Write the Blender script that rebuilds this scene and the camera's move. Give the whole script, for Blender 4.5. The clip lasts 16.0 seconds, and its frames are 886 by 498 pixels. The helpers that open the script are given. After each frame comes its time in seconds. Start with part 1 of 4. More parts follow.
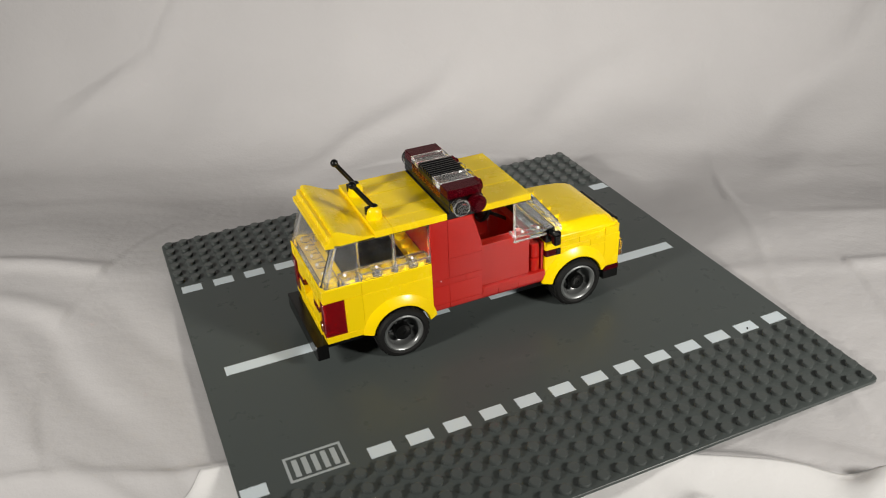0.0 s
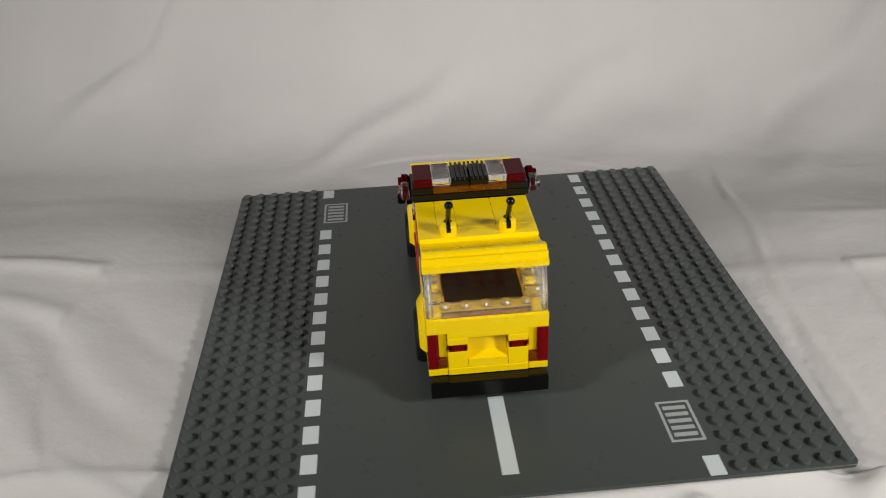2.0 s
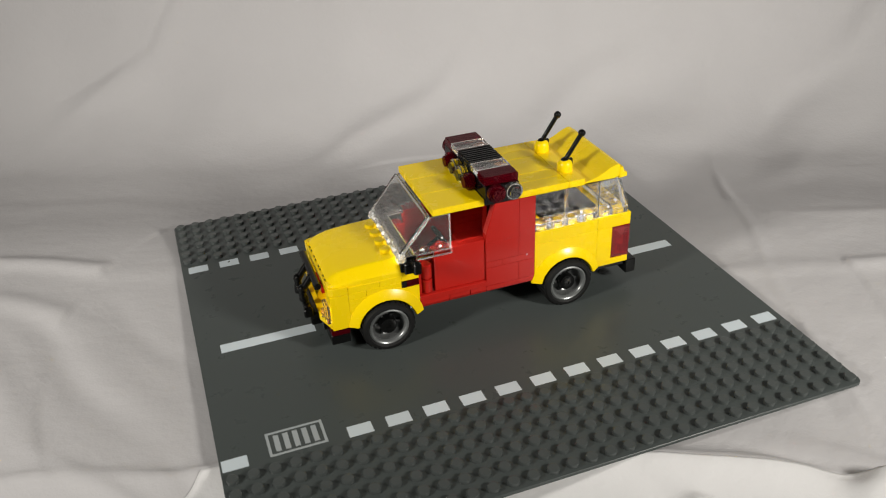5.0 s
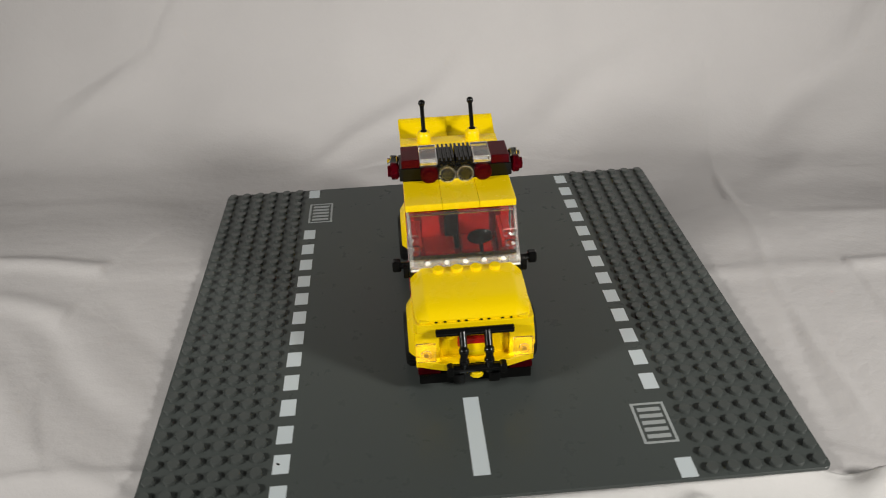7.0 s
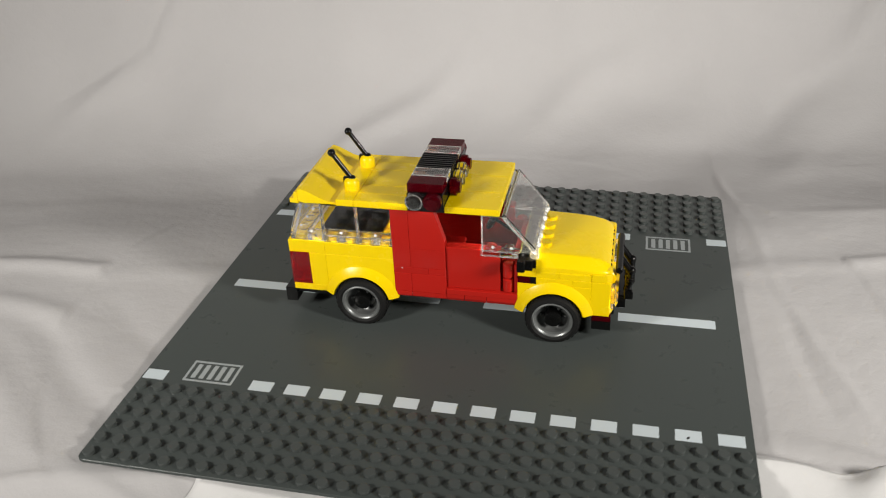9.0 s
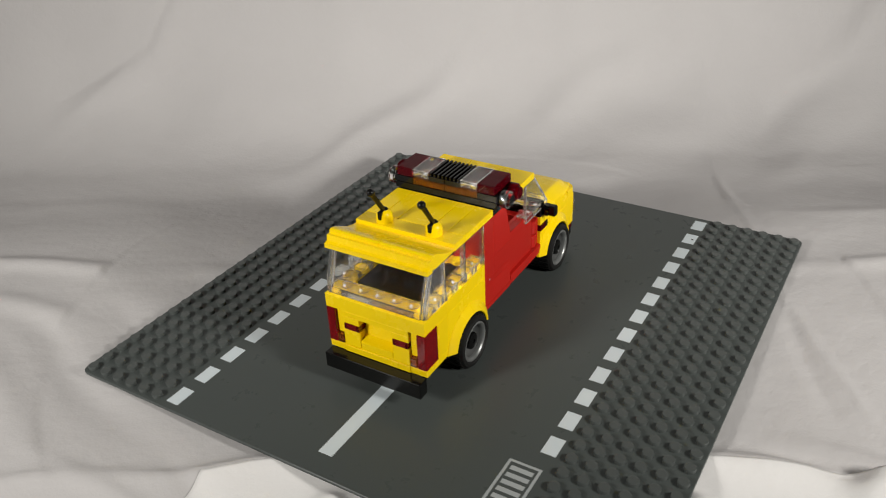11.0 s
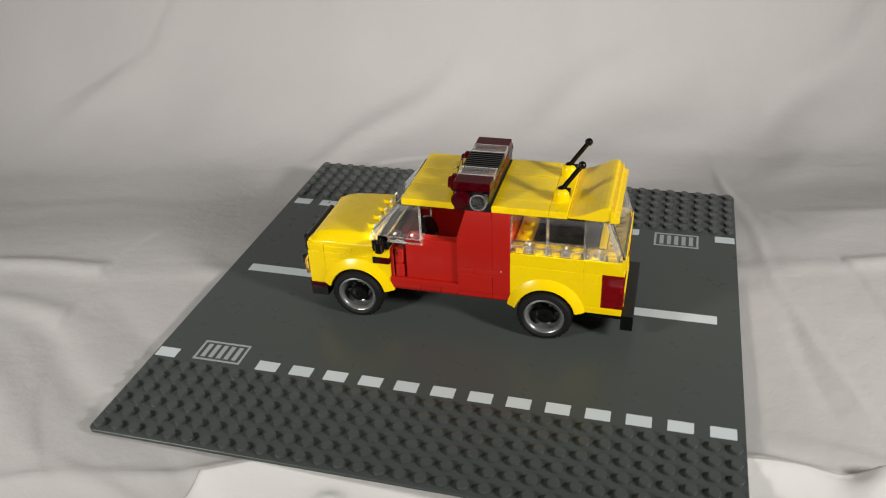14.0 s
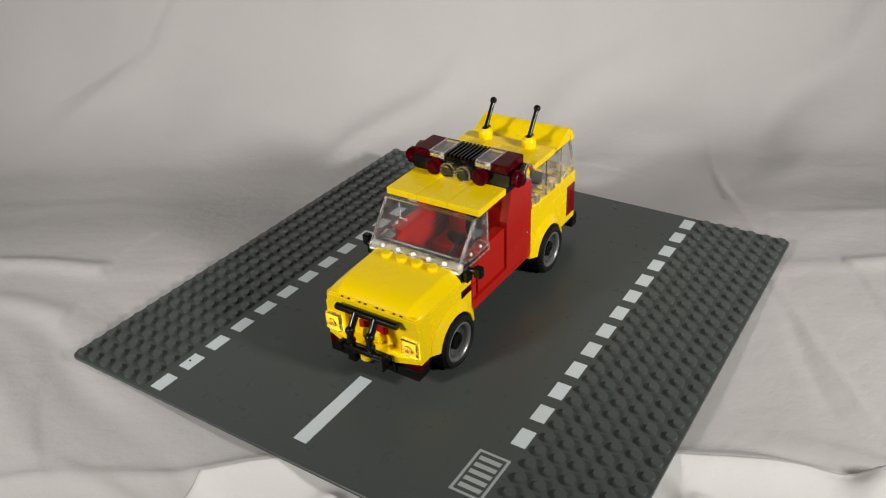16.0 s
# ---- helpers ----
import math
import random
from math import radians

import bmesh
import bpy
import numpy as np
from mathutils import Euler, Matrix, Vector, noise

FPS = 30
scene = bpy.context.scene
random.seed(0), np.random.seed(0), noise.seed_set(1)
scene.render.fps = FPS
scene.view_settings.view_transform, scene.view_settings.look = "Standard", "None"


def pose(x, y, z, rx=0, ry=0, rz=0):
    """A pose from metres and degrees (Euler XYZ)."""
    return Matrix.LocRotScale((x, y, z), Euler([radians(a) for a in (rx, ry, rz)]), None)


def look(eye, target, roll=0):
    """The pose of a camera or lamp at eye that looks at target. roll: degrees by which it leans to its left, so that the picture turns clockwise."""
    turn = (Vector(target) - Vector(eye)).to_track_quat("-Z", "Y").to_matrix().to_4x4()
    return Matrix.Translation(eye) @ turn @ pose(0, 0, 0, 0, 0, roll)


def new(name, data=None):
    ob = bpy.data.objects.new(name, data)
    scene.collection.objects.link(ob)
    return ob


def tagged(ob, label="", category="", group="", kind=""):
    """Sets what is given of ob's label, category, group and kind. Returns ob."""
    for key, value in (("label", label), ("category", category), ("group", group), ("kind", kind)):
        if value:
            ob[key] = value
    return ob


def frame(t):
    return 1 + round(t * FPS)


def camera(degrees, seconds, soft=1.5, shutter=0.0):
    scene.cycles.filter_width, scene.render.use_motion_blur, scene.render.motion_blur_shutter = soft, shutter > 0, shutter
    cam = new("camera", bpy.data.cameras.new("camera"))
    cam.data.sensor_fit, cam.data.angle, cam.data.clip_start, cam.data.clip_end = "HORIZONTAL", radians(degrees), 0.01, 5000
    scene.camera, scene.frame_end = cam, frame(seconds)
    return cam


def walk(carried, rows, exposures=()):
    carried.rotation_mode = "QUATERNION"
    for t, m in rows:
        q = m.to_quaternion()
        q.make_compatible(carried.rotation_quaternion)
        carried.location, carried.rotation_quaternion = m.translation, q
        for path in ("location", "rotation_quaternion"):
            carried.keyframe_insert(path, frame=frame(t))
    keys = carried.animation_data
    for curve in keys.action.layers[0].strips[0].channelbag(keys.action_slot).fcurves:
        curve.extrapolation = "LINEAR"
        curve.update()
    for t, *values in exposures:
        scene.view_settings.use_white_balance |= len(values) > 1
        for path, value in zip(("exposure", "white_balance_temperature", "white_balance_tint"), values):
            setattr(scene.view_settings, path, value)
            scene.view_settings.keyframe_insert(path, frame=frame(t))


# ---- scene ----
cam = camera(55.31, 16.0, soft=1.02, shutter=0.25)
# the clip's camera dims and brightens its picture a little as the plate turns
GAIN = [(0.0, 0.08), (1.0, 0.04), (2.0, -0.11), (3.0, -0.14), (3.5, -0.03), (4.2, -0.02), (6.3, -0.12), (7.0, -0.08), (8.0, 0.0), (8.7, 0.07), (10.8, 0.02), (12.0, -0.12), (13.0, -0.14), (13.5, -0.03), (14.5, 0.0), (15.2, 0.02), (16.0, -0.03)]
EYE = Vector((0.0, -0.3420, 0.2322))
STAND = Matrix.Translation(EYE) @ pose(0, 0, 0, 0, 0, 1.60) @ pose(0, 0, 0, 90 - 30.87) @ pose(0, 0, 0, 0, 0, -2.63)
walk(cam, [(0.0, STAND), (16.0, STAND)], exposures=GAIN)

# ---- light: two soft lamps high at both sides of the camera, in a plain room ----
def area_lamp(name, eye, target, size, watts, colour):
    data = bpy.data.lights.new(name, "AREA")
    data.shape, data.size, data.energy, data.color = "DISK", size, watts, colour
    data.spread = radians(100)
    ob = new(name, data)
    ob.matrix_world = look(eye, target)
    return ob


WARM = (1.0, 0.965, 0.895)
area_lamp("lamp_a", (-0.435, -0.345, 0.285), (-0.04, 0.17, 0.05), 0.095, 0.875, WARM)
area_lamp("lamp_b", (0.435, -0.345, 0.285), (0.04, 0.17, 0.05), 0.095, 1.135, WARM)
world = bpy.data.worlds.new("room_air")
world.use_nodes = True
world.node_tree.nodes["Background"].inputs[0].default_value = (0.9, 0.95, 1.0, 1)
world.node_tree.nodes["Background"].inputs[1].default_value = 0.03
scene.world = world

# ---- materials ----
def nodes_of(name):
    m = bpy.data.materials.new(name)
    m.use_nodes = True
    nt = m.node_tree
    return m, nt, nt.nodes["Principled BSDF"]


def noise_node(nt, scale, detail=4.0, rough=0.6):
    co = nt.nodes.new("ShaderNodeTexCoord")
    n = nt.nodes.new("ShaderNodeTexNoise")
    n.inputs["Scale"].default_value, n.inputs["Detail"].default_value, n.inputs["Roughness"].default_value = scale, detail, rough
    nt.links.new(co.outputs["Object"], n.inputs["Vector"])
    return n


def ramp(nt, fac, a, b, p0=0.35, p1=0.7):
    r = nt.nodes.new("ShaderNodeValToRGB")
    r.color_ramp.elements[0].position, r.color_ramp.elements[1].position = p0, p1
    r.color_ramp.elements[0].color, r.color_ramp.elements[1].color = (*a, 1), (*b, 1)
    nt.links.new(fac, r.inputs[0])
    return r.outputs[0]


def bump(nt, height, strength, distance):
    b = nt.nodes.new("ShaderNodeBump")
    b.inputs["Strength"].default_value, b.inputs["Distance"].default_value = strength, distance
    nt.links.new(height, b.inputs["Height"])
    return b.outputs[0]


def plastic(name, colour, rough=0.16, vary=0.06, spread=0.12, peel=0.05, gloss=0.5):
    """Moulded plastic: slight colour drift from piece to piece, finger marks in the gloss, a faint orange-peel relief."""
    m, nt, p = nodes_of(name)
    info = nt.nodes.new("ShaderNodeObjectInfo")
    lo, hi = tuple(c * (1 - vary) for c in colour), tuple(min(1, c * (1 + vary)) for c in colour)
    base = ramp(nt, info.outputs["Random"], lo, hi, 0.0, 1.0)
    nt.links.new(base, p.inputs["Base Color"])
    smear = noise_node(nt, 90, 5, 0.65)
    nt.links.new(ramp(nt, smear.outputs[0], (rough,) * 3, (rough + spread,) * 3), p.inputs["Roughness"])
    fine = noise_node(nt, 260, 2, 0.5)
    if peel:
        nt.links.new(bump(nt, fine.outputs[0], peel, 0.0004), p.inputs["Normal"])
    p.inputs["IOR"].default_value = 1.53
    p.inputs["Specular IOR Level"].default_value = gloss
    return m


def clear(name, colour, rough=0.03, ior=1.5, through_light=1.0, gloss=0.5):
    m, nt, p = nodes_of(name)
    p.inputs["Base Color"].default_value = (*colour, 1)
    p.inputs["Specular IOR Level"].default_value = gloss
    p.inputs["Transmission Weight"].default_value = through_light
    p.inputs["IOR"].default_value = ior
    smear = noise_node(nt, 120, 4)
    nt.links.new(ramp(nt, smear.outputs[0], (rough,) * 3, (rough + 0.03,) * 3), p.inputs["Roughness"])
    return m


YELLOW = plastic("yellow_plastic", (0.97, 0.685, 0.002), 0.2, vary=0.02, gloss=0.3)
RED = plastic("red_plastic", (0.46, 0.015, 0.010), 0.14, 0.06, 0.07, 0.05, 0.36)
GRAINY = plastic("grainy_red_plastic", (0.50, 0.020, 0.014), 0.38, 0.03, 0.1, 0)
sand = noise_node(GRAINY.node_tree, 1500, 2, 0.7)
GRAINY.node_tree.links.new(bump(GRAINY.node_tree, sand.outputs[0], 0.8, 0.0004), GRAINY.node_tree.nodes["Principled BSDF"].inputs["Normal"])
BLACK = plastic("black_plastic", (0.005, 0.005, 0.005), 0.13, gloss=0.26)
GREY = plastic("dark_grey_plastic", (0.069, 0.079, 0.077), 0.27, 0.03, 0.06, 0, 0.14)
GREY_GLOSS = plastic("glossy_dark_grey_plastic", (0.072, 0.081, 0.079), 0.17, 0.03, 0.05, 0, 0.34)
PRINT = plastic("white_print", (0.62, 0.69, 0.73), 0.35, 0.04)
PALE_PRINT = plastic("grey_print", (0.38, 0.41, 0.42), 0.4, 0.03)
SILVER = plastic("silver_plastic", (0.24, 0.25, 0.25), 0.3, 0.03)
SILVER.node_tree.nodes["Principled BSDF"].inputs["Metallic"].default_value = 0.55
# darker copy of the silver: the deep dish's shade is in its colour
DISH = plastic("shaded_silver_plastic", (0.15, 0.155, 0.155), 0.26, 0.03)
DISH.node_tree.nodes["Principled BSDF"].inputs["Metallic"].default_value = 0.5
RUBBER = plastic("tyre_rubber", (0.009, 0.009, 0.009), 0.6, 0.05, gloss=0.22)
GLASS = clear("clear_plastic", (0.96, 0.96, 0.95), 0.02, 1.55)
# the white share in these panes stands in for the room's reflection
PANE = clear("sheened_clear_plastic", (0.95, 0.95, 0.94), 0.02, 1.5, 0.965)
THIN_SHEEN = clear("faintly_sheened_clear_plastic", (0.96, 0.96, 0.95), 0.02, 1.5, 0.98)
# whitish stuff for pieces that stand in for glints of the lamps
GLINT = clear("white_glint_plastic", (0.98, 0.97, 0.95), 0.02, 1.5, 0.62)
# clear plastic with white mixed in: stands in for light caught in its edges
WHITENED = clear("whitened_clear_plastic", (0.97, 0.96, 0.94), 0.015, 1.5, 0.88)
MOULDED = clear("slightly_white_clear_plastic", (0.97, 0.965, 0.95), 0.01, 1.55, 0.955)
DARK_RED = clear("dark_red_clear_plastic", (0.13, 0.002, 0.008), 0.04, 1.25, 0.62, 0.1)
TAIL_RED = clear("red_clear_plastic", (0.46, 0.006, 0.014), 0.04, 1.45, 0.70)
AMBER = clear("amber_clear_plastic", (0.62, 0.20, 0.02), 0.04, 1.45, 0.85)
PIN = plastic("ochre_plastic", (0.45, 0.25, 0.04), 0.3)
PALE_AMBER = clear("pale_amber_clear_plastic", (0.97, 0.86, 0.62), 0.02, 1.45, 0.98)
HONEY = clear("honey_clear_plastic", (0.97, 0.91, 0.76), 0.02, 1.5, 0.95)


def cloth_material(name, a, b):
    m, nt, p = nodes_of(name)
    big = noise_node(nt, 3.0, 5, 0.6)
    nt.links.new(ramp(nt, big.outputs[0], a, b), p.inputs["Base Color"])
    p.inputs["Roughness"].default_value = 0.92
    p.inputs["Specular IOR Level"].default_value = 0.15
    soft = noise_node(nt, 34, 5, 0.6)
    thread = noise_node(nt, 1400, 2, 0.5)
    b1 = bump(nt, soft.outputs[0], 0.36, 0.004)
    b2 = nt.nodes.new("ShaderNodeBump")
    b2.inputs["Strength"].default_value, b2.inputs["Distance"].default_value = 0.06, 0.0004
    nt.links.new(thread.outputs[0], b2.inputs["Height"])
    nt.links.new(b1, b2.inputs["Normal"])
    nt.links.new(b2.outputs[0], p.inputs["Normal"])
    return m


def wall_paint(name, a, b):
    m, nt, p = nodes_of(name)
    n = noise_node(nt, 2.5, 6)
    nt.links.new(ramp(nt, n.outputs[0], a, b), p.inputs["Base Color"])
    p.inputs["Roughness"].default_value = 0.85
    return m


CLOTH = cloth_material("white_cotton_sheet", (0.497, 0.484, 0.490), (0.558, 0.544, 0.548))
BRIGHT_CLOTH = cloth_material("brightened_white_cotton", (0.72, 0.71, 0.71), (0.78, 0.77, 0.77))       # brighter copy of the sheet's cotton: the hem's brightness is put into the colour
WALL = wall_paint("wall_paint", (0.10, 0.10, 0.105), (0.13, 0.13, 0.13))
WOOD = wall_paint("table_wood", (0.22, 0.14, 0.08), (0.30, 0.19, 0.11))

# ---- mesh helpers; parts are drawn in millimetres ----
MM = 0.001


def part(name, bm, material, parent=None, label="", at=(0, 0, 0), smooth=False, scale=MM):
    """Links a bmesh as one mesh object under its thing or part."""
    bmesh.ops.recalc_face_normals(bm, faces=bm.faces[:])
    bm.transform(Matrix.Scale(scale, 4))
    me = bpy.data.meshes.new(name)
    bm.to_mesh(me)
    bm.free()
    me.materials.append(material)
    if smooth:
        me.polygons.foreach_set("use_smooth", [True] * len(me.polygons))
        me.set_sharp_from_angle(angle=radians(38))
    ob = new(name, me)
    if parent:
        ob.parent = parent
    ob.location = Vector(at) * MM
    if label:
        tagged(ob, label)
    return ob


def again(name, mesh, parent, at=(0, 0, 0), rot=(0, 0, 0), label=""):
    ob = new(name, mesh)
    ob.parent = parent
    ob.location = Vector(at) * MM
    ob.rotation_euler = [radians(a) for a in rot]
    if label:
        tagged(ob, label)
    return ob


def soften(bm, faces, width):
    if width > 0:
        edges = list({e for f in faces for e in f.edges})
        bmesh.ops.bevel(bm, geom=edges, offset=width, segments=1, affect="EDGES", clamp_overlap=True)


def box(bm, x0, x1, y0, y1, z0, z1, r=0.15, gap=0.035):
    """A moulded block; gap leaves the fine joint to its neighbours."""
    m = Matrix.LocRotScale(((x0 + x1) / 2, (y0 + y1) / 2, (z0 + z1) / 2), None, (abs(x1 - x0) - 2 * gap, abs(y1 - y0) - 2 * gap, abs(z1 - z0) - gap))
    vs = bmesh.ops.create_cube(bm, size=1, matrix=m)["verts"]
    soften(bm, {f for v in vs for f in v.link_faces}, r)
    return bm


def prism(bm, points, a0, a1, axis="y", r=0.2):
    """Extrudes an outline. axis y: points are (x, z); axis x: (y, z); axis z: (x, y)."""
    def put(p, a):
        return {"y": (p[0], a, p[1]), "x": (a, p[0], p[1]), "z": (p[0], p[1], a)}[axis]
    v0 = [bm.verts.new(put(p, a0)) for p in points]
    v1 = [bm.verts.new(put(p, a1)) for p in points]
    n = len(points)
    fs = [bm.faces.new(v0), bm.faces.new(v1[::-1])]
    for i in range(n):
        fs.append(bm.faces.new((v0[i], v0[(i + 1) % n], v1[(i + 1) % n], v1[i])))
    bmesh.ops.recalc_face_normals(bm, faces=fs)
    if r > 0:
        rims = [e for f in fs[:2] for e in f.edges]
        bmesh.ops.bevel(bm, geom=rims, offset=r, segments=1, affect="EDGES", clamp_overlap=True)
    return bm


def lathe(bm, profile, seg=24, m=Matrix.Identity(4), closed=False):
    """Turns (radius, height) pairs about z, then places the result by m."""
    rings = []
    for r, h in profile:
        if r < 1e-6:
            rings.append([bm.verts.new(m @ Vector((0, 0, h)))])
        else:
            rings.append([bm.verts.new(m @ Vector((r * math.cos(2 * math.pi * i / seg), r * math.sin(2 * math.pi * i / seg), h))) for i in range(seg)])
    pairs = list(zip(rings, rings[1:])) + ([(rings[-1], rings[0])] if closed else [])
    for a, b in pairs:
        for i in range(seg):
            j = (i + 1) % seg
            if len(a) == 1 and len(b) > 1:
                bm.faces.new((a[0], b[i], b[j]))
            elif len(b) == 1 and len(a) > 1:
                bm.faces.new((a[i], a[j], b[0]))
            elif len(a) > 1:
                bm.faces.new((a[i], a[j], b[j], b[i]))
    return bm


def stud(bm, x, y, z, seg=16, r=2.4, h=1.7):
    return lathe(bm, [(r, 0), (r, h - 0.4), (r - 0.12, h - 0.12), (r - 0.4, h), (r - 0.5, h), (0, h)], seg, Matrix.Translation((x, y, z)))


def rod(bm, a, b, r, seg=12, cap=0.3):
    a, b = Vector(a), Vector(b)
    d = b - a
    m = Matrix.Translation(a) @ d.to_track_quat("Z", "Y").to_matrix().to_4x4()
    n = d.length
    return lathe(bm, [(0, 0), (r - cap, 0), (r, cap), (r, n - cap), (r - cap, n), (0, n)], seg, m)


def ball(bm, c, r, seg=14, rings=8):
    prof = [(r * math.sin(math.pi * i / rings), -r * math.cos(math.pi * i / rings)) for i in range(rings + 1)]
    prof[0], prof[-1] = (0, -r), (0, r)
    return lathe(bm, prof, seg, Matrix.Translation(c))


def B():
    return bmesh.new()


# ---- the sheet: one cloth that lies on the table and rises behind it ----
DROP = 0.0055          # the cloth lies this far under the road plate
DIP = 0.012           # the hollow between the plate and the rising part
BEND, RADIUS, LEAN_BACK = 0.185, 0.075, 80.0


def cloth_profile(s):
    """Arc length s (0 at the turntable's axis, to the back) to (y, z, tilt)."""
    u = min(max((s - 0.045) / 0.11, 0.0), 1.0)
    z = -DROP - DIP * u * u * (3 - 2 * u)
    if s < BEND:
        return s, z, 0.0
    arc = radians(LEAN_BACK) * RADIUS
    if s < BEND + arc:
        a = (s - BEND) / RADIUS
        return BEND + RADIUS * math.sin(a), z + RADIUS * (1 - math.cos(a)), a
    a = radians(LEAN_BACK)
    d = s - BEND - arc
    return BEND + RADIUS * math.sin(a) + d * math.cos(a), z + RADIUS * (1 - math.cos(a)) + d * math.sin(a), a


# folds: x and s of both ends, half width, height
FOLDS = [
    (-0.185, 0.361, -0.223, 0.299, 0.003, -0.0017), (-0.223, 0.299, -0.291, 0.259, 0.0032, -0.0013),
    (-0.177, 0.361, -0.214, 0.301, 0.0088, 0.0011), (-0.216, 0.298, -0.267, 0.258, 0.0106, 0.001),
    (-0.282, 0.253, -0.241, 0.283, 0.0034, 0.0011),
    (-0.099, 0.193, 0.027, 0.296, 0.01, 0.0008), (-0.141, 0.185, -0.029, 0.292, 0.022, 0.0012), (0.063, 0.235, 0.164, 0.306, 0.014, 0.0009), (0.119, 0.196, 0.245, 0.293, 0.025, 0.0012), (0.236, 0.159, 0.323, 0.237, 0.012, 0.0008),
    (-0.018, 0.317, -0.201, 0.224, 0.0384, 0.0012),
    (0.304, 0.283, 0.166, 0.159, 0.0154, 0.0018), (0.329, 0.326, 0.206, 0.206, 0.0175, -0.0018), (0.288, 0.234, 0.197, 0.149, 0.0116, 0.0017),
    (0.081, 0.25, 0.105, 0.204, 0.0059, -0.0009), (0.051, 0.238, 0.074, 0.206, 0.0059, 0.0007),
    (0.182, 0.287, 0.166, 0.151, 0.0017, 0.0005), (0.166, 0.151, 0.153, -0.01, 0.0026, 0.0013), (0.155, -0.007, 0.158, -0.09, 0.0026, 0.0014),
    (0.15, -0.02, 0.146, -0.085, 0.004, -0.0012),
    (-0.34, 0.058, -0.115, 0.032, 0.0062, 0.0026),
    (0.115, 0.017, 0.175, 0.024, 0.0055, 0.0021), (0.175, 0.024, 0.33, 0.026, 0.0055, 0.0019), (0.12, 0.042, 0.33, 0.052, 0.014, -0.0012), (0.2, 0.085, 0.31, 0.07, 0.0078, 0.0014),
    (-0.342, 0.143, -0.176, 0.134, 0.0121, 0.0008),
    (-0.213, -0.008, -0.147, -0.078, 0.0084, -0.002), (-0.196, -0.004, -0.136, -0.07, 0.0072, 0.0017), (-0.235, -0.03, -0.175, -0.09, 0.0084, 0.0018),
    (-0.18, 0.01, -0.13, -0.04, 0.0072, -0.0012), (-0.25, 0.02, -0.19, -0.01, 0.007, 0.0022),
    (-0.108, -0.110, -0.088, -0.13, 0.004, -0.0022), (-0.16, -0.103, -0.12, -0.122, 0.0032, 0.0022), (-0.03, -0.117, 0.02, -0.124, 0.003, 0.002),
    (0.138, -0.109, 0.18, -0.128, 0.005, 0.005), (0.122, -0.112, 0.15, -0.126, 0.0036, -0.005), (0.07, -0.112, 0.085, -0.128, 0.0035, 0.0022),
]
# the overlapping fold in front: s of its edge along x
HEM_X, HEM_S = [-0.30, -0.181, -0.118, -0.084, 0.0, 0.073, 0.10, 0.126, 0.151, 0.30], [-0.114, -0.110, -0.1075, -0.1035, -0.103, -0.103, -0.109, -0.114, -0.121, -0.130]


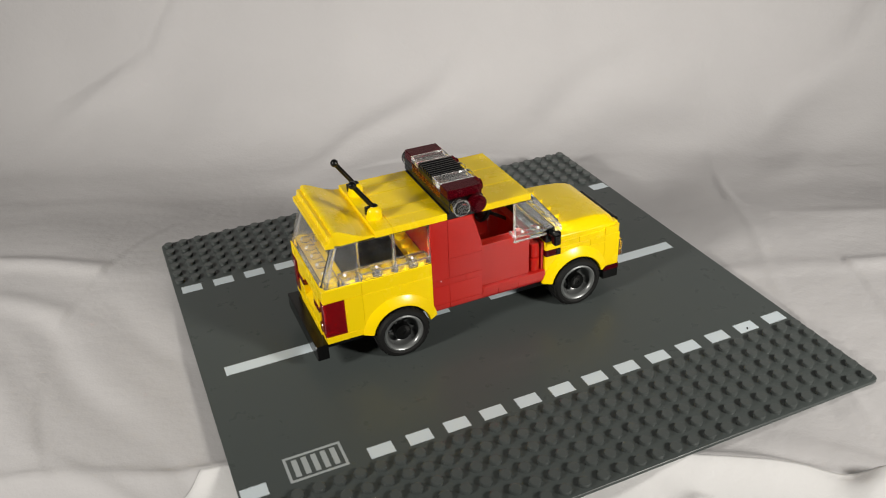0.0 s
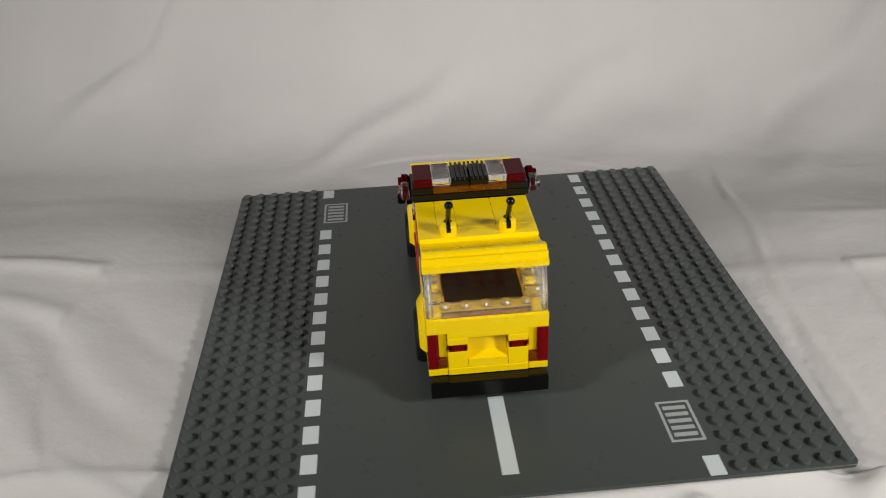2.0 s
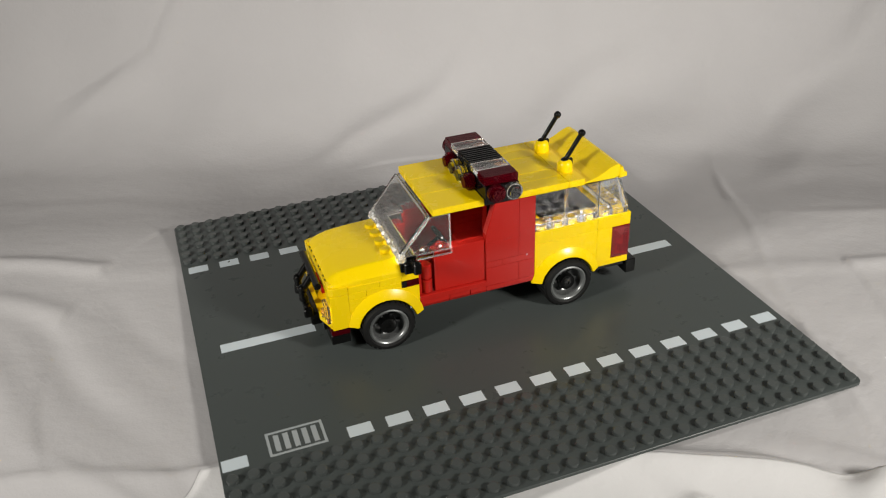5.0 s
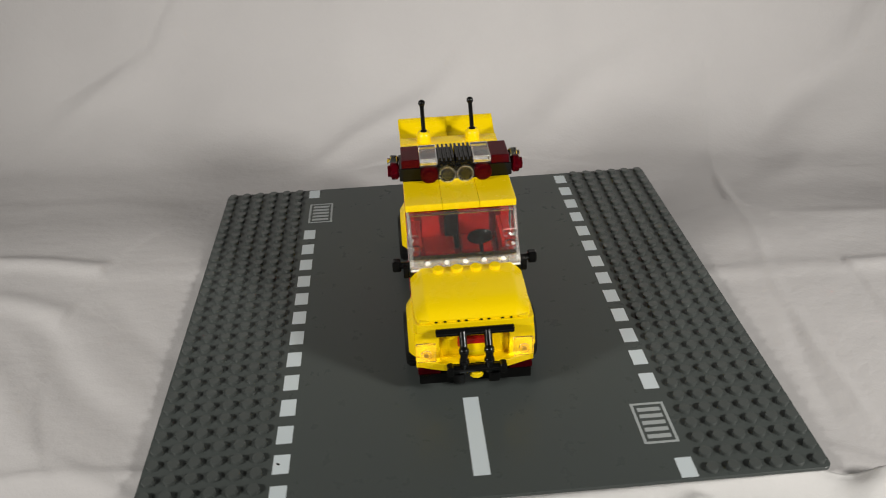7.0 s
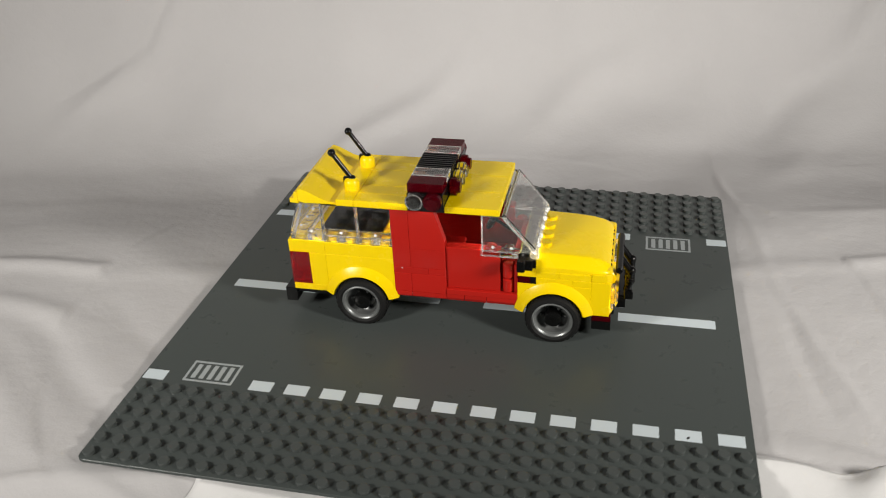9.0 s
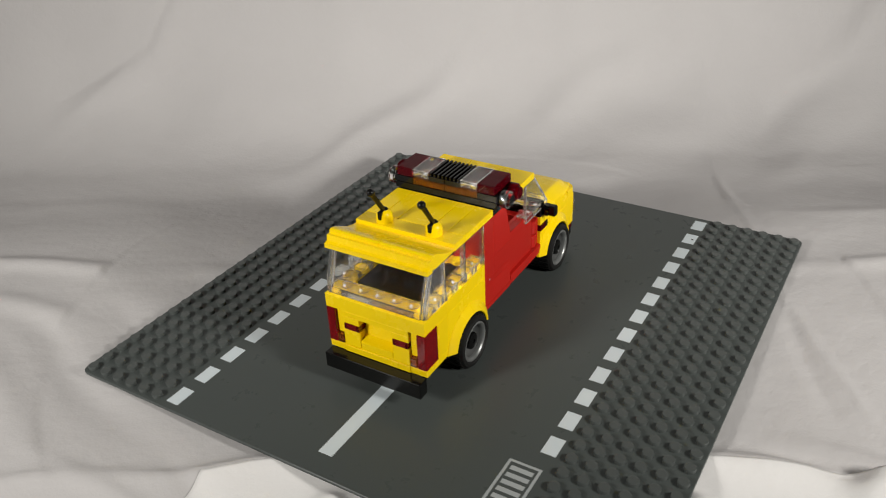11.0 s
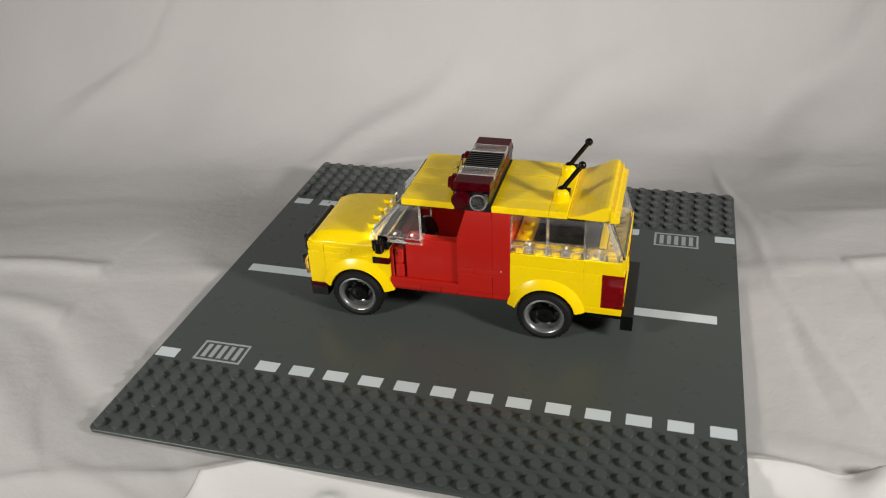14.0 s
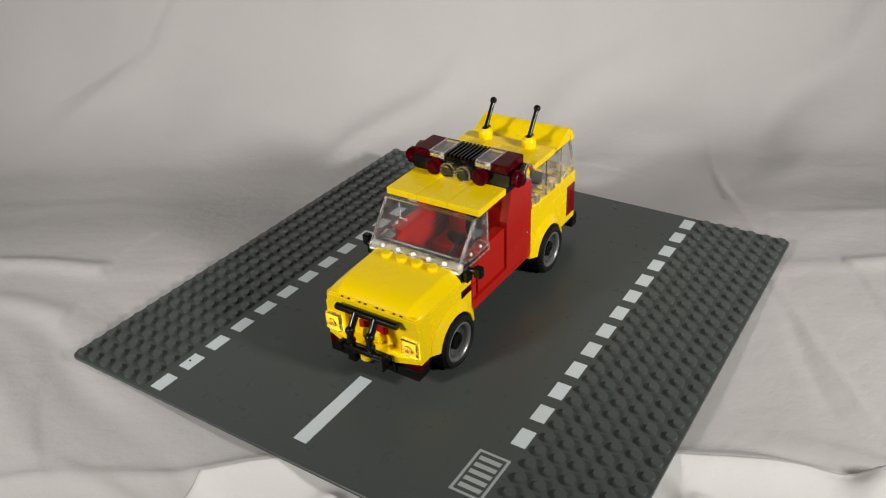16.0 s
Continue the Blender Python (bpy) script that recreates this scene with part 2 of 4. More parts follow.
def make_sheet():
    xs = np.concatenate([np.linspace(-0.95, -0.43, 26), np.linspace(-0.42, 0.42, 430), np.linspace(0.43, 0.95, 26)])
    ss = np.concatenate([np.linspace(-0.9, -0.17, 24), np.linspace(-0.165, 0.43, 330), np.linspace(0.44, 1.0, 30)])
    X, S = np.meshgrid(xs, ss)
    rng = np.random.default_rng(7)
    lift = np.zeros_like(X)
    for k in range(40):
        ang, wave = rng.normal(0.9, 0.7), rng.uniform(0.05, 0.35)
        lift += wave * 0.0034 * np.sin(2 * math.pi * (X * math.cos(ang) + S * math.sin(ang)) / wave + rng.uniform(0, 6.28) + 0.8 * np.sin(9 * X + 7 * S + k)) * rng.uniform(0.3, 1)
    lift = lift * np.clip(0.10 + (S - 0.06) * 5.0, 0.10, 2.0)
    for xa, sa, xb, sb, w, h in FOLDS:
        if min(sa, sb) > 0.19 and w > 0.009:
            h *= 4.6
        elif min(sa, sb) > 0.19:
            h *= 0.6
        d = np.array([xb - xa, sb - sa])
        n = np.hypot(*d)
        d = d / n
        along = (X - xa) * d[0] + (S - sa) * d[1]
        side = -(X - xa) * d[1] + (S - sa) * d[0] + 0.35 * w * np.sin(along * 55 + xa * 40)
        soft = 0.9 * w + 0.004
        ends = 1 / (1 + np.exp(-np.clip((along + 0.2 * w) / soft, -40, 40))) / (1 + np.exp(np.clip((along - n - 0.2 * w) / soft, -40, 40)))
        lift += h * np.exp(-(side / w) ** 2) * ends
    rise = np.interp(X, [-0.20, -0.10, -0.05, 0.30], [0.0014, 0.0032, 0.0055, 0.0055])
    before = np.interp(X, HEM_X, HEM_S) + 0.0015 * np.sin(X * 70) - S
    lift += np.where(before > 0, rise * np.exp(-np.clip(before, 0, 1) / 0.017), rise * np.exp(np.clip(before, -1, 0) / 0.0022))
    lift += 0.0026 / (1 + np.exp(-(np.abs(X) - 0.125) / 0.012)) / (1 + np.exp((S - 0.13) / 0.015)) / (1 + np.exp(-np.clip(S + 0.110, -0.3, 1) / 0.005))
    slump = np.interp(X, [-0.12, -0.02, 0.08, 0.13, 0.2], [0.010, 0.012, 0.012, 0.010, 0.004])
    lift -= slump * (1 - np.exp(-np.clip(before, 0, 1) / 0.022))
    far = np.hypot(X, S)
    cap = DROP - 0.0026 + np.clip(far - 0.195, 0, 1) * 1.5
    cap = np.where(far < 0.10, 0.0004 + np.clip(far - 0.085, 0, 1) * 0.3, cap)
    low = -0.004 - np.clip(S - 0.17, 0, 1) * 1.5 - np.clip(-0.095 - S, 0, 0.018) * 0.5
    lift = -0.0010 * np.logaddexp(-cap / 0.0010, -lift / 0.0010)
    lift = 0.0010 * np.logaddexp(low / 0.0010, lift / 0.0010)
    prof = np.array([cloth_profile(s) for s in ss])
    Y = prof[:, 0][:, None] - np.sin(prof[:, 2])[:, None] * lift
    Z = prof[:, 1][:, None] + np.cos(prof[:, 2])[:, None] * lift
    V = np.stack([X, Y, Z], -1).reshape(-1, 3)
    R, C = X.shape
    i = np.arange(R * C).reshape(R, C)
    F = np.stack([i[:-1, :-1], i[:-1, 1:], i[1:, 1:], i[1:, :-1]], -1).reshape(-1, 4)
    me = bpy.data.meshes.new("sheet")
    me.from_pydata(V.tolist(), [], F.tolist())
    me.polygons.foreach_set("use_smooth", [True] * len(me.polygons))
    me.materials.append(CLOTH)
    ob = new("sheet", me)
    ob.modifiers.new("hem", "SOLIDIFY").thickness = -0.0006
    for k, (x, sv) in enumerate(((0.194, 0.025), (0.2035, -0.004))):
        spot = V[np.argmin((X.ravel() - x) ** 2 + (S.ravel() - sv) ** 2)]
        fibre = B()
        pts = [Vector((-0.8, 0.1 * k, 0.15)), Vector((-0.2, 0.5, 0.2)), Vector((0.5, 0.3, 0.2)), Vector((0.9, -0.4, 0.15))]
        for a, b in zip(pts, pts[1:]):
            rod(fibre, a, b, 0.17, 6, 0.05)
        bit = part("lint", fibre, RUBBER)
        bit.location = (*spot[:2], spot[2] + 0.0001)
        tagged(bit, "tiny dark thread of lint lying on the white sheet", "lint", "lint on the sheet")
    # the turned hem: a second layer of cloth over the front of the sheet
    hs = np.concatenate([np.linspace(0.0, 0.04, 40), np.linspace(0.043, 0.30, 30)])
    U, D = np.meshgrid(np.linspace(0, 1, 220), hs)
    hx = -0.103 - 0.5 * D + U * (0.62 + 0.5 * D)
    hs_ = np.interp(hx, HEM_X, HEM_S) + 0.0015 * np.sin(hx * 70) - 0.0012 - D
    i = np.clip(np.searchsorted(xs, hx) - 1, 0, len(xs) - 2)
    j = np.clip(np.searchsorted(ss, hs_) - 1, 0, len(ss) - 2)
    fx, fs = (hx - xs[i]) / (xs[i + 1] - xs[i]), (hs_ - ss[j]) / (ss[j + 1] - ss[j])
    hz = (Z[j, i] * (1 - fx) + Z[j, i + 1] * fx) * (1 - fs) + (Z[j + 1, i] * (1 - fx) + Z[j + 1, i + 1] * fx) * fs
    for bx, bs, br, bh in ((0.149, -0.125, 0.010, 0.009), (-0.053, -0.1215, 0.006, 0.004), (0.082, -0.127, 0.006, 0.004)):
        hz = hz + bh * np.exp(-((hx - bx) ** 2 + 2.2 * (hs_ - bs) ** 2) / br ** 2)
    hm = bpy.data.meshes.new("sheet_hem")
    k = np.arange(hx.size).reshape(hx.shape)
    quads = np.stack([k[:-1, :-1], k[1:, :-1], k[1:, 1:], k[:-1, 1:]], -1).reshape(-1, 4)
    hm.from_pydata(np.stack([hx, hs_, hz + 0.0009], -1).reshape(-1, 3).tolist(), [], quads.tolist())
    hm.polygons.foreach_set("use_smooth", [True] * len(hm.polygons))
    # paler than the sheet, so colour carries the light on this front strip
    hm.materials.append(BRIGHT_CLOTH)
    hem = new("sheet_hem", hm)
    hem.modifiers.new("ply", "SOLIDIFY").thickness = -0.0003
    tagged(hem, "turned-over hem of the white cotton sheet, its brightness put into its colour", "sheet hem", kind="structure")
    return tagged(ob, "creased white cotton bed sheet draped as a backdrop", "sheet", kind="structure")


make_sheet()

# ---- room and table, out of view ----
def slab(name, x0, x1, y0, y1, z0, z1, mat):
    ob = part(name, box(B(), x0, x1, y0, y1, z0, z1, 0, 0), mat, scale=1.0)
    return tagged(ob, kind="structure")


slab("floor", -2, 2, -2.2, 1.8, -0.86, -0.78, WOOD)
slab("ceiling", -2, 2, -2.2, 1.8, 1.72, 1.8, WALL)
slab("wall_north", -2, 2, 1.8, 1.9, -0.86, 1.8, WALL)
slab("wall_south", -2, 2, -2.3, -2.2, -0.86, 1.8, WALL)
slab("wall_east", 2, 2.1, -2.3, 1.9, -0.86, 1.8, WALL)
slab("wall_west", -2.1, -2, -2.3, 1.9, -0.86, 1.8, WALL)


def make_table():
    table = tagged(new("table"), "plain wooden table under the white sheet", "table")
    table.location = (0, -0.1, -0.78)
    part("tabletop", box(B(), -900, 900, -750, 280, 722, 754, 3), WOOD, table)
    for x in (-840, 840):
        for y in (-690, 290):
            part("leg", box(B(), x - 30, x + 30, y - 30, y + 30, 0.1, 722, 2), WOOD, table)
    return table


make_table()

# ---- the turning road plate ----
AX, AY = -0.4, -4.8          # the plate's middle, off the axis, in millimetres
HALF = 127.8


def make_turntable():
    t = tagged(new("turntable"), "round black turntable hidden under the road plate", "turntable")
    part("base", lathe(B(), [(0, -5.0), (62, -5.0), (63, -4.7), (63, -3.7), (62.6, -3.4), (0, -3.4)], 48), BLACK, t, smooth=True)
    part("platter", lathe(B(), [(0, -3.3), (78, -3.3), (79, -3.1), (79, -2.0), (78.6, -1.7), (0, -1.7)], 48), BLACK, t, smooth=True)
    return t


def make_road_plate():
    plate = tagged(new("road_plate"), "dark grey toy road plate with white markings and studded verges", "toy road plate")
    c = 3.0
    outline = []
    for sx, sy, a0 in ((1, 1, 0), (-1, 1, 90), (-1, -1, 180), (1, -1, 270)):
        for k in range(5):
            a = radians(a0 + 22.5 * k)
            outline.append((AX + sx * (HALF - c) + c * math.cos(a), AY + sy * (HALF - c) + c * math.sin(a)))
    part("slab", prism(B(), outline, -1.6, 0, "z", 0.15), GREY, plate, "thin dark grey plastic slab")
    one = stud(B(), 0, 0, 0, 12)
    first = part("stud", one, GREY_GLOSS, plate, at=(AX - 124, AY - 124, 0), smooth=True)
    rest = B()
    count = 0
    for side in (-1, 1):
        for row in range(6):
            for col in range(32):
                x, y = AX - 124 + 8 * col, AY + side * (84 + 8 * row)
                if (col, row, side) == (0, 5, -1):
                    continue
                if 3 <= col < 28:
                    again("stud", first.data, plate, (x, y, 0))
                else:
                    stud(rest, x, y, 0, 12)
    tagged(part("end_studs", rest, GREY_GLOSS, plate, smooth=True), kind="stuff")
    # edge dashes every two studs, a storm drain in place of two of them at one end of each side
    for side in (-1, 1):
        for k in range(16):
            if k in (1, 2):
                continue
            x = AX + side * (122 if k == 0 else 120.5 - 16 * k)
            y = AY + side * 75.1
            part("edge_dash", box(B(), x - 5.0, x + 5.0, y - 3.15, y + 3.15, -0.05, 0.06, 0, 0), PRINT, plate)
        x0, x1, y0, y1 = 85.8, 108.7, 63.3, 76.9
        drain = B()
        for bx in ((x0, x1, y0, y0 + 1.1), (x0, x1, y1 - 1.1, y1), (x0, x0 + 1.1, y0 + 1.1, y1 - 1.1), (x1 - 1.1, x1, y0 + 1.1, y1 - 1.1)):
            box(drain, AX + side * bx[0], AX + side * bx[1], AY + side * bx[2], AY + side * bx[3], -0.05, 0.06, 0, 0)
        frame_ob = part("storm_drain", drain, PALE_PRINT, plate, "printed grey storm drain outline")
        for k in range(5):
            x = AX + side * (x0 + 3.9 + 3.78 * k)
            part("bar", box(B(), x - 1.05, x + 1.05, AY + side * (y0 + 2.2), AY + side * (y1 - 2.2), -0.05, 0.06, 0, 0), PALE_PRINT, frame_ob)
    for x0, x1 in LANE:
        part("lane_dash", box(B(), AX + x0, AX + x1, AY - 3.2, AY + 3.2, -0.05, 0.06, 0, 0), PRINT, plate)
    return plate


LANE = [(-117.6, -74), (-45, -10.8), (10.8, 45), (74, 117.6)]


# ---- the toy car: x to its front, y to its left, millimetres above the road ----
CAR = (1.7, 2.7)             # its middle on the plate
WX, WZ, WR = 44.0, 11.9, 12.0
SILL, BELT, EAVE, ROOF = 15.4, 41.2, 60.2, 63.4


def no_shade(ob):
    ob.visible_shadow = False
    return ob


def glass(name, bm, material, parent, label="", smooth=False):
    """A clear piece: light passes it."""
    return no_shade(part(name, bm, material, parent, label, smooth=smooth))


def arch(cx, r, a0, a1, n=14):
    return [(cx + r * math.cos(radians(a0 + (a1 - a0) * i / n)), WZ + r * math.sin(radians(a0 + (a1 - a0) * i / n))) for i in range(n + 1)]


def make_wheel(car, at, side):
    turn = Matrix.Rotation(radians(-90 * side), 4, "X")          # z of the lathe points out of the car
    rim = lathe(B(), [(0, 8.0), (3.8, 8.0), (5.2, 8.2), (6.4, 9.0), (7.2, 10.4), (7.6, 12.0), (7.9, 12.6), (8.6, 12.6), (8.8, 4), (0, 4)], 36, turn)
    wheel = part("wheel", rim, DISH, car, "silver plastic wheel with a black rubber tyre", at, True)
    prof = [(9.0, 1.0), (11.2, 0.4), (12.0, 1.6), (12.0, 12.2), (11.3, 13.4), (9.9, 13.7), (9.1, 13.0)]
    part("tyre", lathe(B(), prof, 48, turn, True), RUBBER, wheel, "black rubber tyre with a ribbed tread", smooth=True)
    tread = B()
    for k in range(30):
        for row, off in ((4.0, 0), (9.8, 0.5)):
            a = 2 * math.pi * (k + off) / 30
            m = turn @ Matrix.Rotation(a, 4, "Z") @ Matrix.LocRotScale((12.0, 0, row), None, (0.7, 1.5, 5.0))
            bmesh.ops.create_cube(tread, size=1, matrix=m)
    part("tread", tread, RUBBER, wheel)
    part("rim_ring", lathe(B(), [(7.4, 11.4), (7.5, 12.2), (7.95, 12.95), (8.5, 13.3), (9.15, 13.0), (9.25, 12.2), (8.6, 11.0)], 36, turn, True), SILVER, wheel, "silver rim ring", smooth=True)
    part("hub", lathe(B(), [(0, 12.0), (0.9, 12.0), (1.0, 12.4), (2.9, 12.4), (3.7, 12.1), (3.9, 11.4), (3.9, 8), (0, 8)], 20, turn), BLACK, wheel, "black axle cap", smooth=True)
    for k in range(6):
        a = 2 * math.pi * k / 6
        m = turn @ Matrix.Rotation(a, 4, "Z") @ Matrix.LocRotScale((4.9, 0, 9.0), Euler((0, -0.45, 0)), (2.0, 0.9, 1.1))
        b = B()
        bmesh.ops.create_cube(b, size=1, matrix=m)
        part("spoke", b, DISH, wheel)
    return wheel


def make_arch_panel(car, cx, side, top):
    """Fender panel of 32 mm with a flared arch over the wheel."""
    y0, y1 = side * 19.8, side * 24.0
    hole = arch(cx, 13.3, 164, 16)
    pts = [(cx - 16, SILL), *hole, (cx + 16, SILL), (cx + 16, top), (cx - 16, top)]
    panel = part("fender", prism(B(), pts, min(y0, y1), max(y0, y1), "y", 0.15), YELLOW, car, "yellow fender panel with a flared wheel arch")
    bm = B()
    n = 22
    rings = []
    for r, y in ((13.2, 23.0), (13.2, 26.2), (13.6, 26.6), (14.4, 26.4), (17.6, 24.2), (17.7, 23.0)):
        lo = math.degrees(math.asin((SILL - WZ - 0.8) / r))
        rings.append([bm.verts.new((p[0], side * y, p[1])) for p in arch(cx, r, lo, 180 - lo, n)])
    for a, b in zip(rings, rings[1:] + rings[:1]):
        for i in range(n):
            bm.faces.new((a[i], a[i + 1], b[i + 1], b[i]))
    for i in (0, n):
        bm.faces.new([r[i] for r in rings])
    part("arch_flare", bm, YELLOW, panel, smooth=True)
    return panel


def loft(bm, sections):
    """Closed cross-sections of equal count, joined and capped."""
    rows = [[bm.verts.new(p) for p in s] for s in sections]
    n = len(rows[0])
    for a, b in zip(rows, rows[1:]):
        for i in range(n):
            bm.faces.new((a[i], a[(i + 1) % n], b[(i + 1) % n], b[i]))
    bm.faces.new(rows[0][::-1])
    bm.faces.new(rows[-1])
    return bm


def round_lamp(bm, c, way, r=3.95, depth=3.6):
    m = Matrix.Translation(c) @ Vector(way).to_track_quat("Z", "Y").to_matrix().to_4x4()
    return lathe(bm, [(0, 0), (r - 1.0, 0), (r, 1.0), (r, depth - 0.3), (r - 0.35, depth), (2.75, depth), (2.55, depth + 1.5), (0, depth + 1.5)], 24, m)


def make_front(car):
    # hood with chamfered sides, rounded nose and four studs
    def cut(x, top, edge, half, flat):
        return [(x, -half, 34.6), (x, -half, edge), (x, -flat, top), (x, flat, top), (x, half, edge), (x, half, 34.6)]
    hood = loft(B(), [cut(36.0, 41.7, 37.0, 23.9, 19.4), cut(50.0, 41.3, 36.9, 23.7, 19.0), cut(58.0, 40.7, 36.7, 23.5, 18.7), cut(63.0, 39.7, 36.4, 23.2, 18.2), cut(66.0, 38.2, 36.0, 22.6, 17.6), cut(67.4, 36.5, 35.5, 21.6, 16.9)])
    ridges = [e for e in hood.edges if all(v.co.z > 35.2 for v in e.verts) and abs(e.verts[0].co.x - e.verts[1].co.x) > 1]
    bmesh.ops.bevel(hood, geom=ridges, offset=1.1, segments=3, profile=0.6, affect="EDGES", clamp_overlap=True)
    hood = part("hood", hood, YELLOW, car, "smooth yellow hood with rolled edges", smooth=True)
    for y in (-12, -4, 4, 12):
        part("stud", stud(B(), 39.2, y, 41.5), YELLOW, hood, smooth=True)
    part("nose_ledge", prism(B(), [(60.1, -24.1), (66.6, -24.1), (68.6, -22.6), (68.6, 22.6), (66.6, 24.1), (60.1, 24.1)], 31.5, 35.4, "z", 0.2), YELLOW, hood)
    for s in (-1, 1):
        part("corner_stud", box(B(), 65.4, 68.2, s * 17.8, s * 21.8, 35.3, 36.5, 0.3), YELLOW, hood)
    # black blocks paint the shade in the small gaps under the hood
    for y in (-15, -11.5, -6, -3, 3, 6, 11.5, 15):
        part("vent_slot", box(B(), 67.3, 67.9, y - 0.55, y + 0.55, 35.45, 36.0, 0), BLACK, hood, "small black block drawn for a shaded gap under the hood edge")
    # cowl block behind the hood, under the windscreen
    part("cowl", box(B(), 28, 36, -23.9, 23.9, 36.0, 40.0, 0.15), BLACK, car, "black plate under the windscreen")
    for s in (-1, 1):
        y0, y1 = sorted((s * 16, s * 24))
        make_arch_panel(car, WX, s, 28.2)
        part("fender_brick", box(B(), 36, 52, y0, y1, 28.2, 31.4), YELLOW, car)
        part("fender_tile", box(B(), 36, 46, y0, y1, 31.4, 34.6), YELLOW, car)
        part("fender_brick", box(B(), 52, 60, y0, y1, 28.2, 31.4), YELLOW, car)
        part("fender_tile", box(B(), 46, 60, y0, y1, 31.4, 34.6), YELLOW, car)
        part("fender_plate", box(B(), 28, 36, y0, y1, 31.6, 36.0), YELLOW, car)
        # marker: dark red plate between two black ends
        marker = part("side_marker", box(B(), 28.1, 33.6, s * 20, s * 24.3, 28.4, 31.5), DARK_RED, car, "dark red side marker in a black holder")
        part("holder", box(B(), 33.6, 36, s * 20, s * 24.3, 28.3, 31.5), BLACK, marker)
        part("nose_block", box(B(), 60, 68.2, s * 14, s * 24, 14.2, 31.45), YELLOW, car)
        lamp = no_shade(part("headlight", box(B(), 68.3, 70.5, s * 15.6, s * 23.8, 18.0, 26.8, 0.5), PALE_AMBER, car, "clear pale amber square headlight"))
        no_shade(part("lamp_core", lathe(B(), [(0, 0), (2.2, 0), (2.2, 1.0), (1.3, 1.0), (1.3, 0.5), (0, 0.5)], 18, Matrix.Translation((70.6, s * 19.7, 22.4)) @ Matrix.Rotation(radians(90), 4, "Y")), PALE_AMBER, lamp, smooth=True))
        part("lamp_pin", lathe(B(), [(0, 0), (0.9, 0), (0.9, 0.9), (0, 0.9)], 12, Matrix.Translation((70.65, s * 19.7, 22.4)) @ Matrix.Rotation(radians(90), 4, "Y")), PIN, lamp)
        part("lower_marker", box(B(), 60.6, 69, s * 14, s * 23.4, 11.0, 14.1), DARK_RED, car, "dark red strip under the nose")
        part("bumper_end", box(B(), 60.8, 69.2, s * 10, s * 23.0, 6.2, 11.0), BLACK, car)
        # mirror: arm and glass block
        mirror = part("mirror", box(B(), 28.4, 32.0, s * 27.4, s * 31.2, 37.6, 43.0, 0.6), BLACK, car, "black wing mirror")
        part("arm", rod(B(), (31, s * 22.5, 40.2), (30.4, s * 28, 40.4), 1.6), BLACK, mirror, smooth=True)
        part("clip", box(B(), 30.4, 34.8, s * 23.9, s * 26.6, 36.0, 41.4, 0.5), BLACK, mirror)
    # grille: a yellow barrel over a red plate
    grille = part("grille", box(B(), 60, 66.0, -14, 14, 14.2, 31.45), YELLOW, car, "yellow nose with a red slot")
    part("red_plate", box(B(), 66, 68.4, -6.8, 6.8, 23.4, 27.0), RED, grille, "red plate in the nose")
    part("barrel", rod(B(), (66.6, -4.2, 21.4), (66.6, 4.2, 21.4), 3.6, 20), YELLOW, grille, smooth=True)
    part("chin", prism(B(), [(60, -22.6), (68.3, -22.6), (71.6, -13.0), (71.6, 13.0), (68.3, 22.6), (60, 22.6)], 14.15, 17.6, "z", 0.25), YELLOW, grille)
    part("tow_hook", lathe(B(), [(0, 0), (2.9, 0), (2.9, 1.8), (2.6, 2.1), (0, 2.1)], 18, Matrix.Translation((73.0, 0, 12.9))), YELLOW, grille, smooth=True)
    part("bumper", box(B(), 61, 70.2, -12, 12, 7.4, 12.4), BLACK, car, "black plastic front bumper")
    # bull bar
    bar = part("bull_bar", rod(B(), (71.2, -15.6, 33.0), (71.2, 15.6, 33.0), 1.65), BLACK, car, "black plastic bull bar", smooth=True)
    for y in (-5, 5):
        b = rod(B(), (71.4, y, 33.4), (76.0, y, 27.2), 1.6)
        rod(b, (76.6, y, 27.4), (76.6, y, 21.8), 1.6)
        rod(b, (76.6, y, 22.2), (74.6, y, 15.6), 1.6)
        part("post", b, BLACK, bar, smooth=True)
        for z in (27.2, 22.2):
            part("joint", ball(B(), (76.4, y, z), 2.15), BLACK, bar, smooth=True)
    part("lower_beam", box(B(), 70.4, 74.6, -11.6, 11.6, 14.0, 17.4, 0.6), BLACK, bar)
    part("crossbar", rod(B(), (75.6, -11.8, 18.0), (75.6, 11.8, 18.0), 1.65), BLACK, bar, smooth=True)
    for s in (-1, 1):
        part("end_clip", box(B(), 73.8, 78.0, s * 9.2, s * 12.0, 15.6, 20.2, 0.6), BLACK, bar)
        part("bracket", box(B(), 69.8, 75.0, s * 4.8, s * 9.4, 9.4, 14.6, 0.5), BLACK, bar)


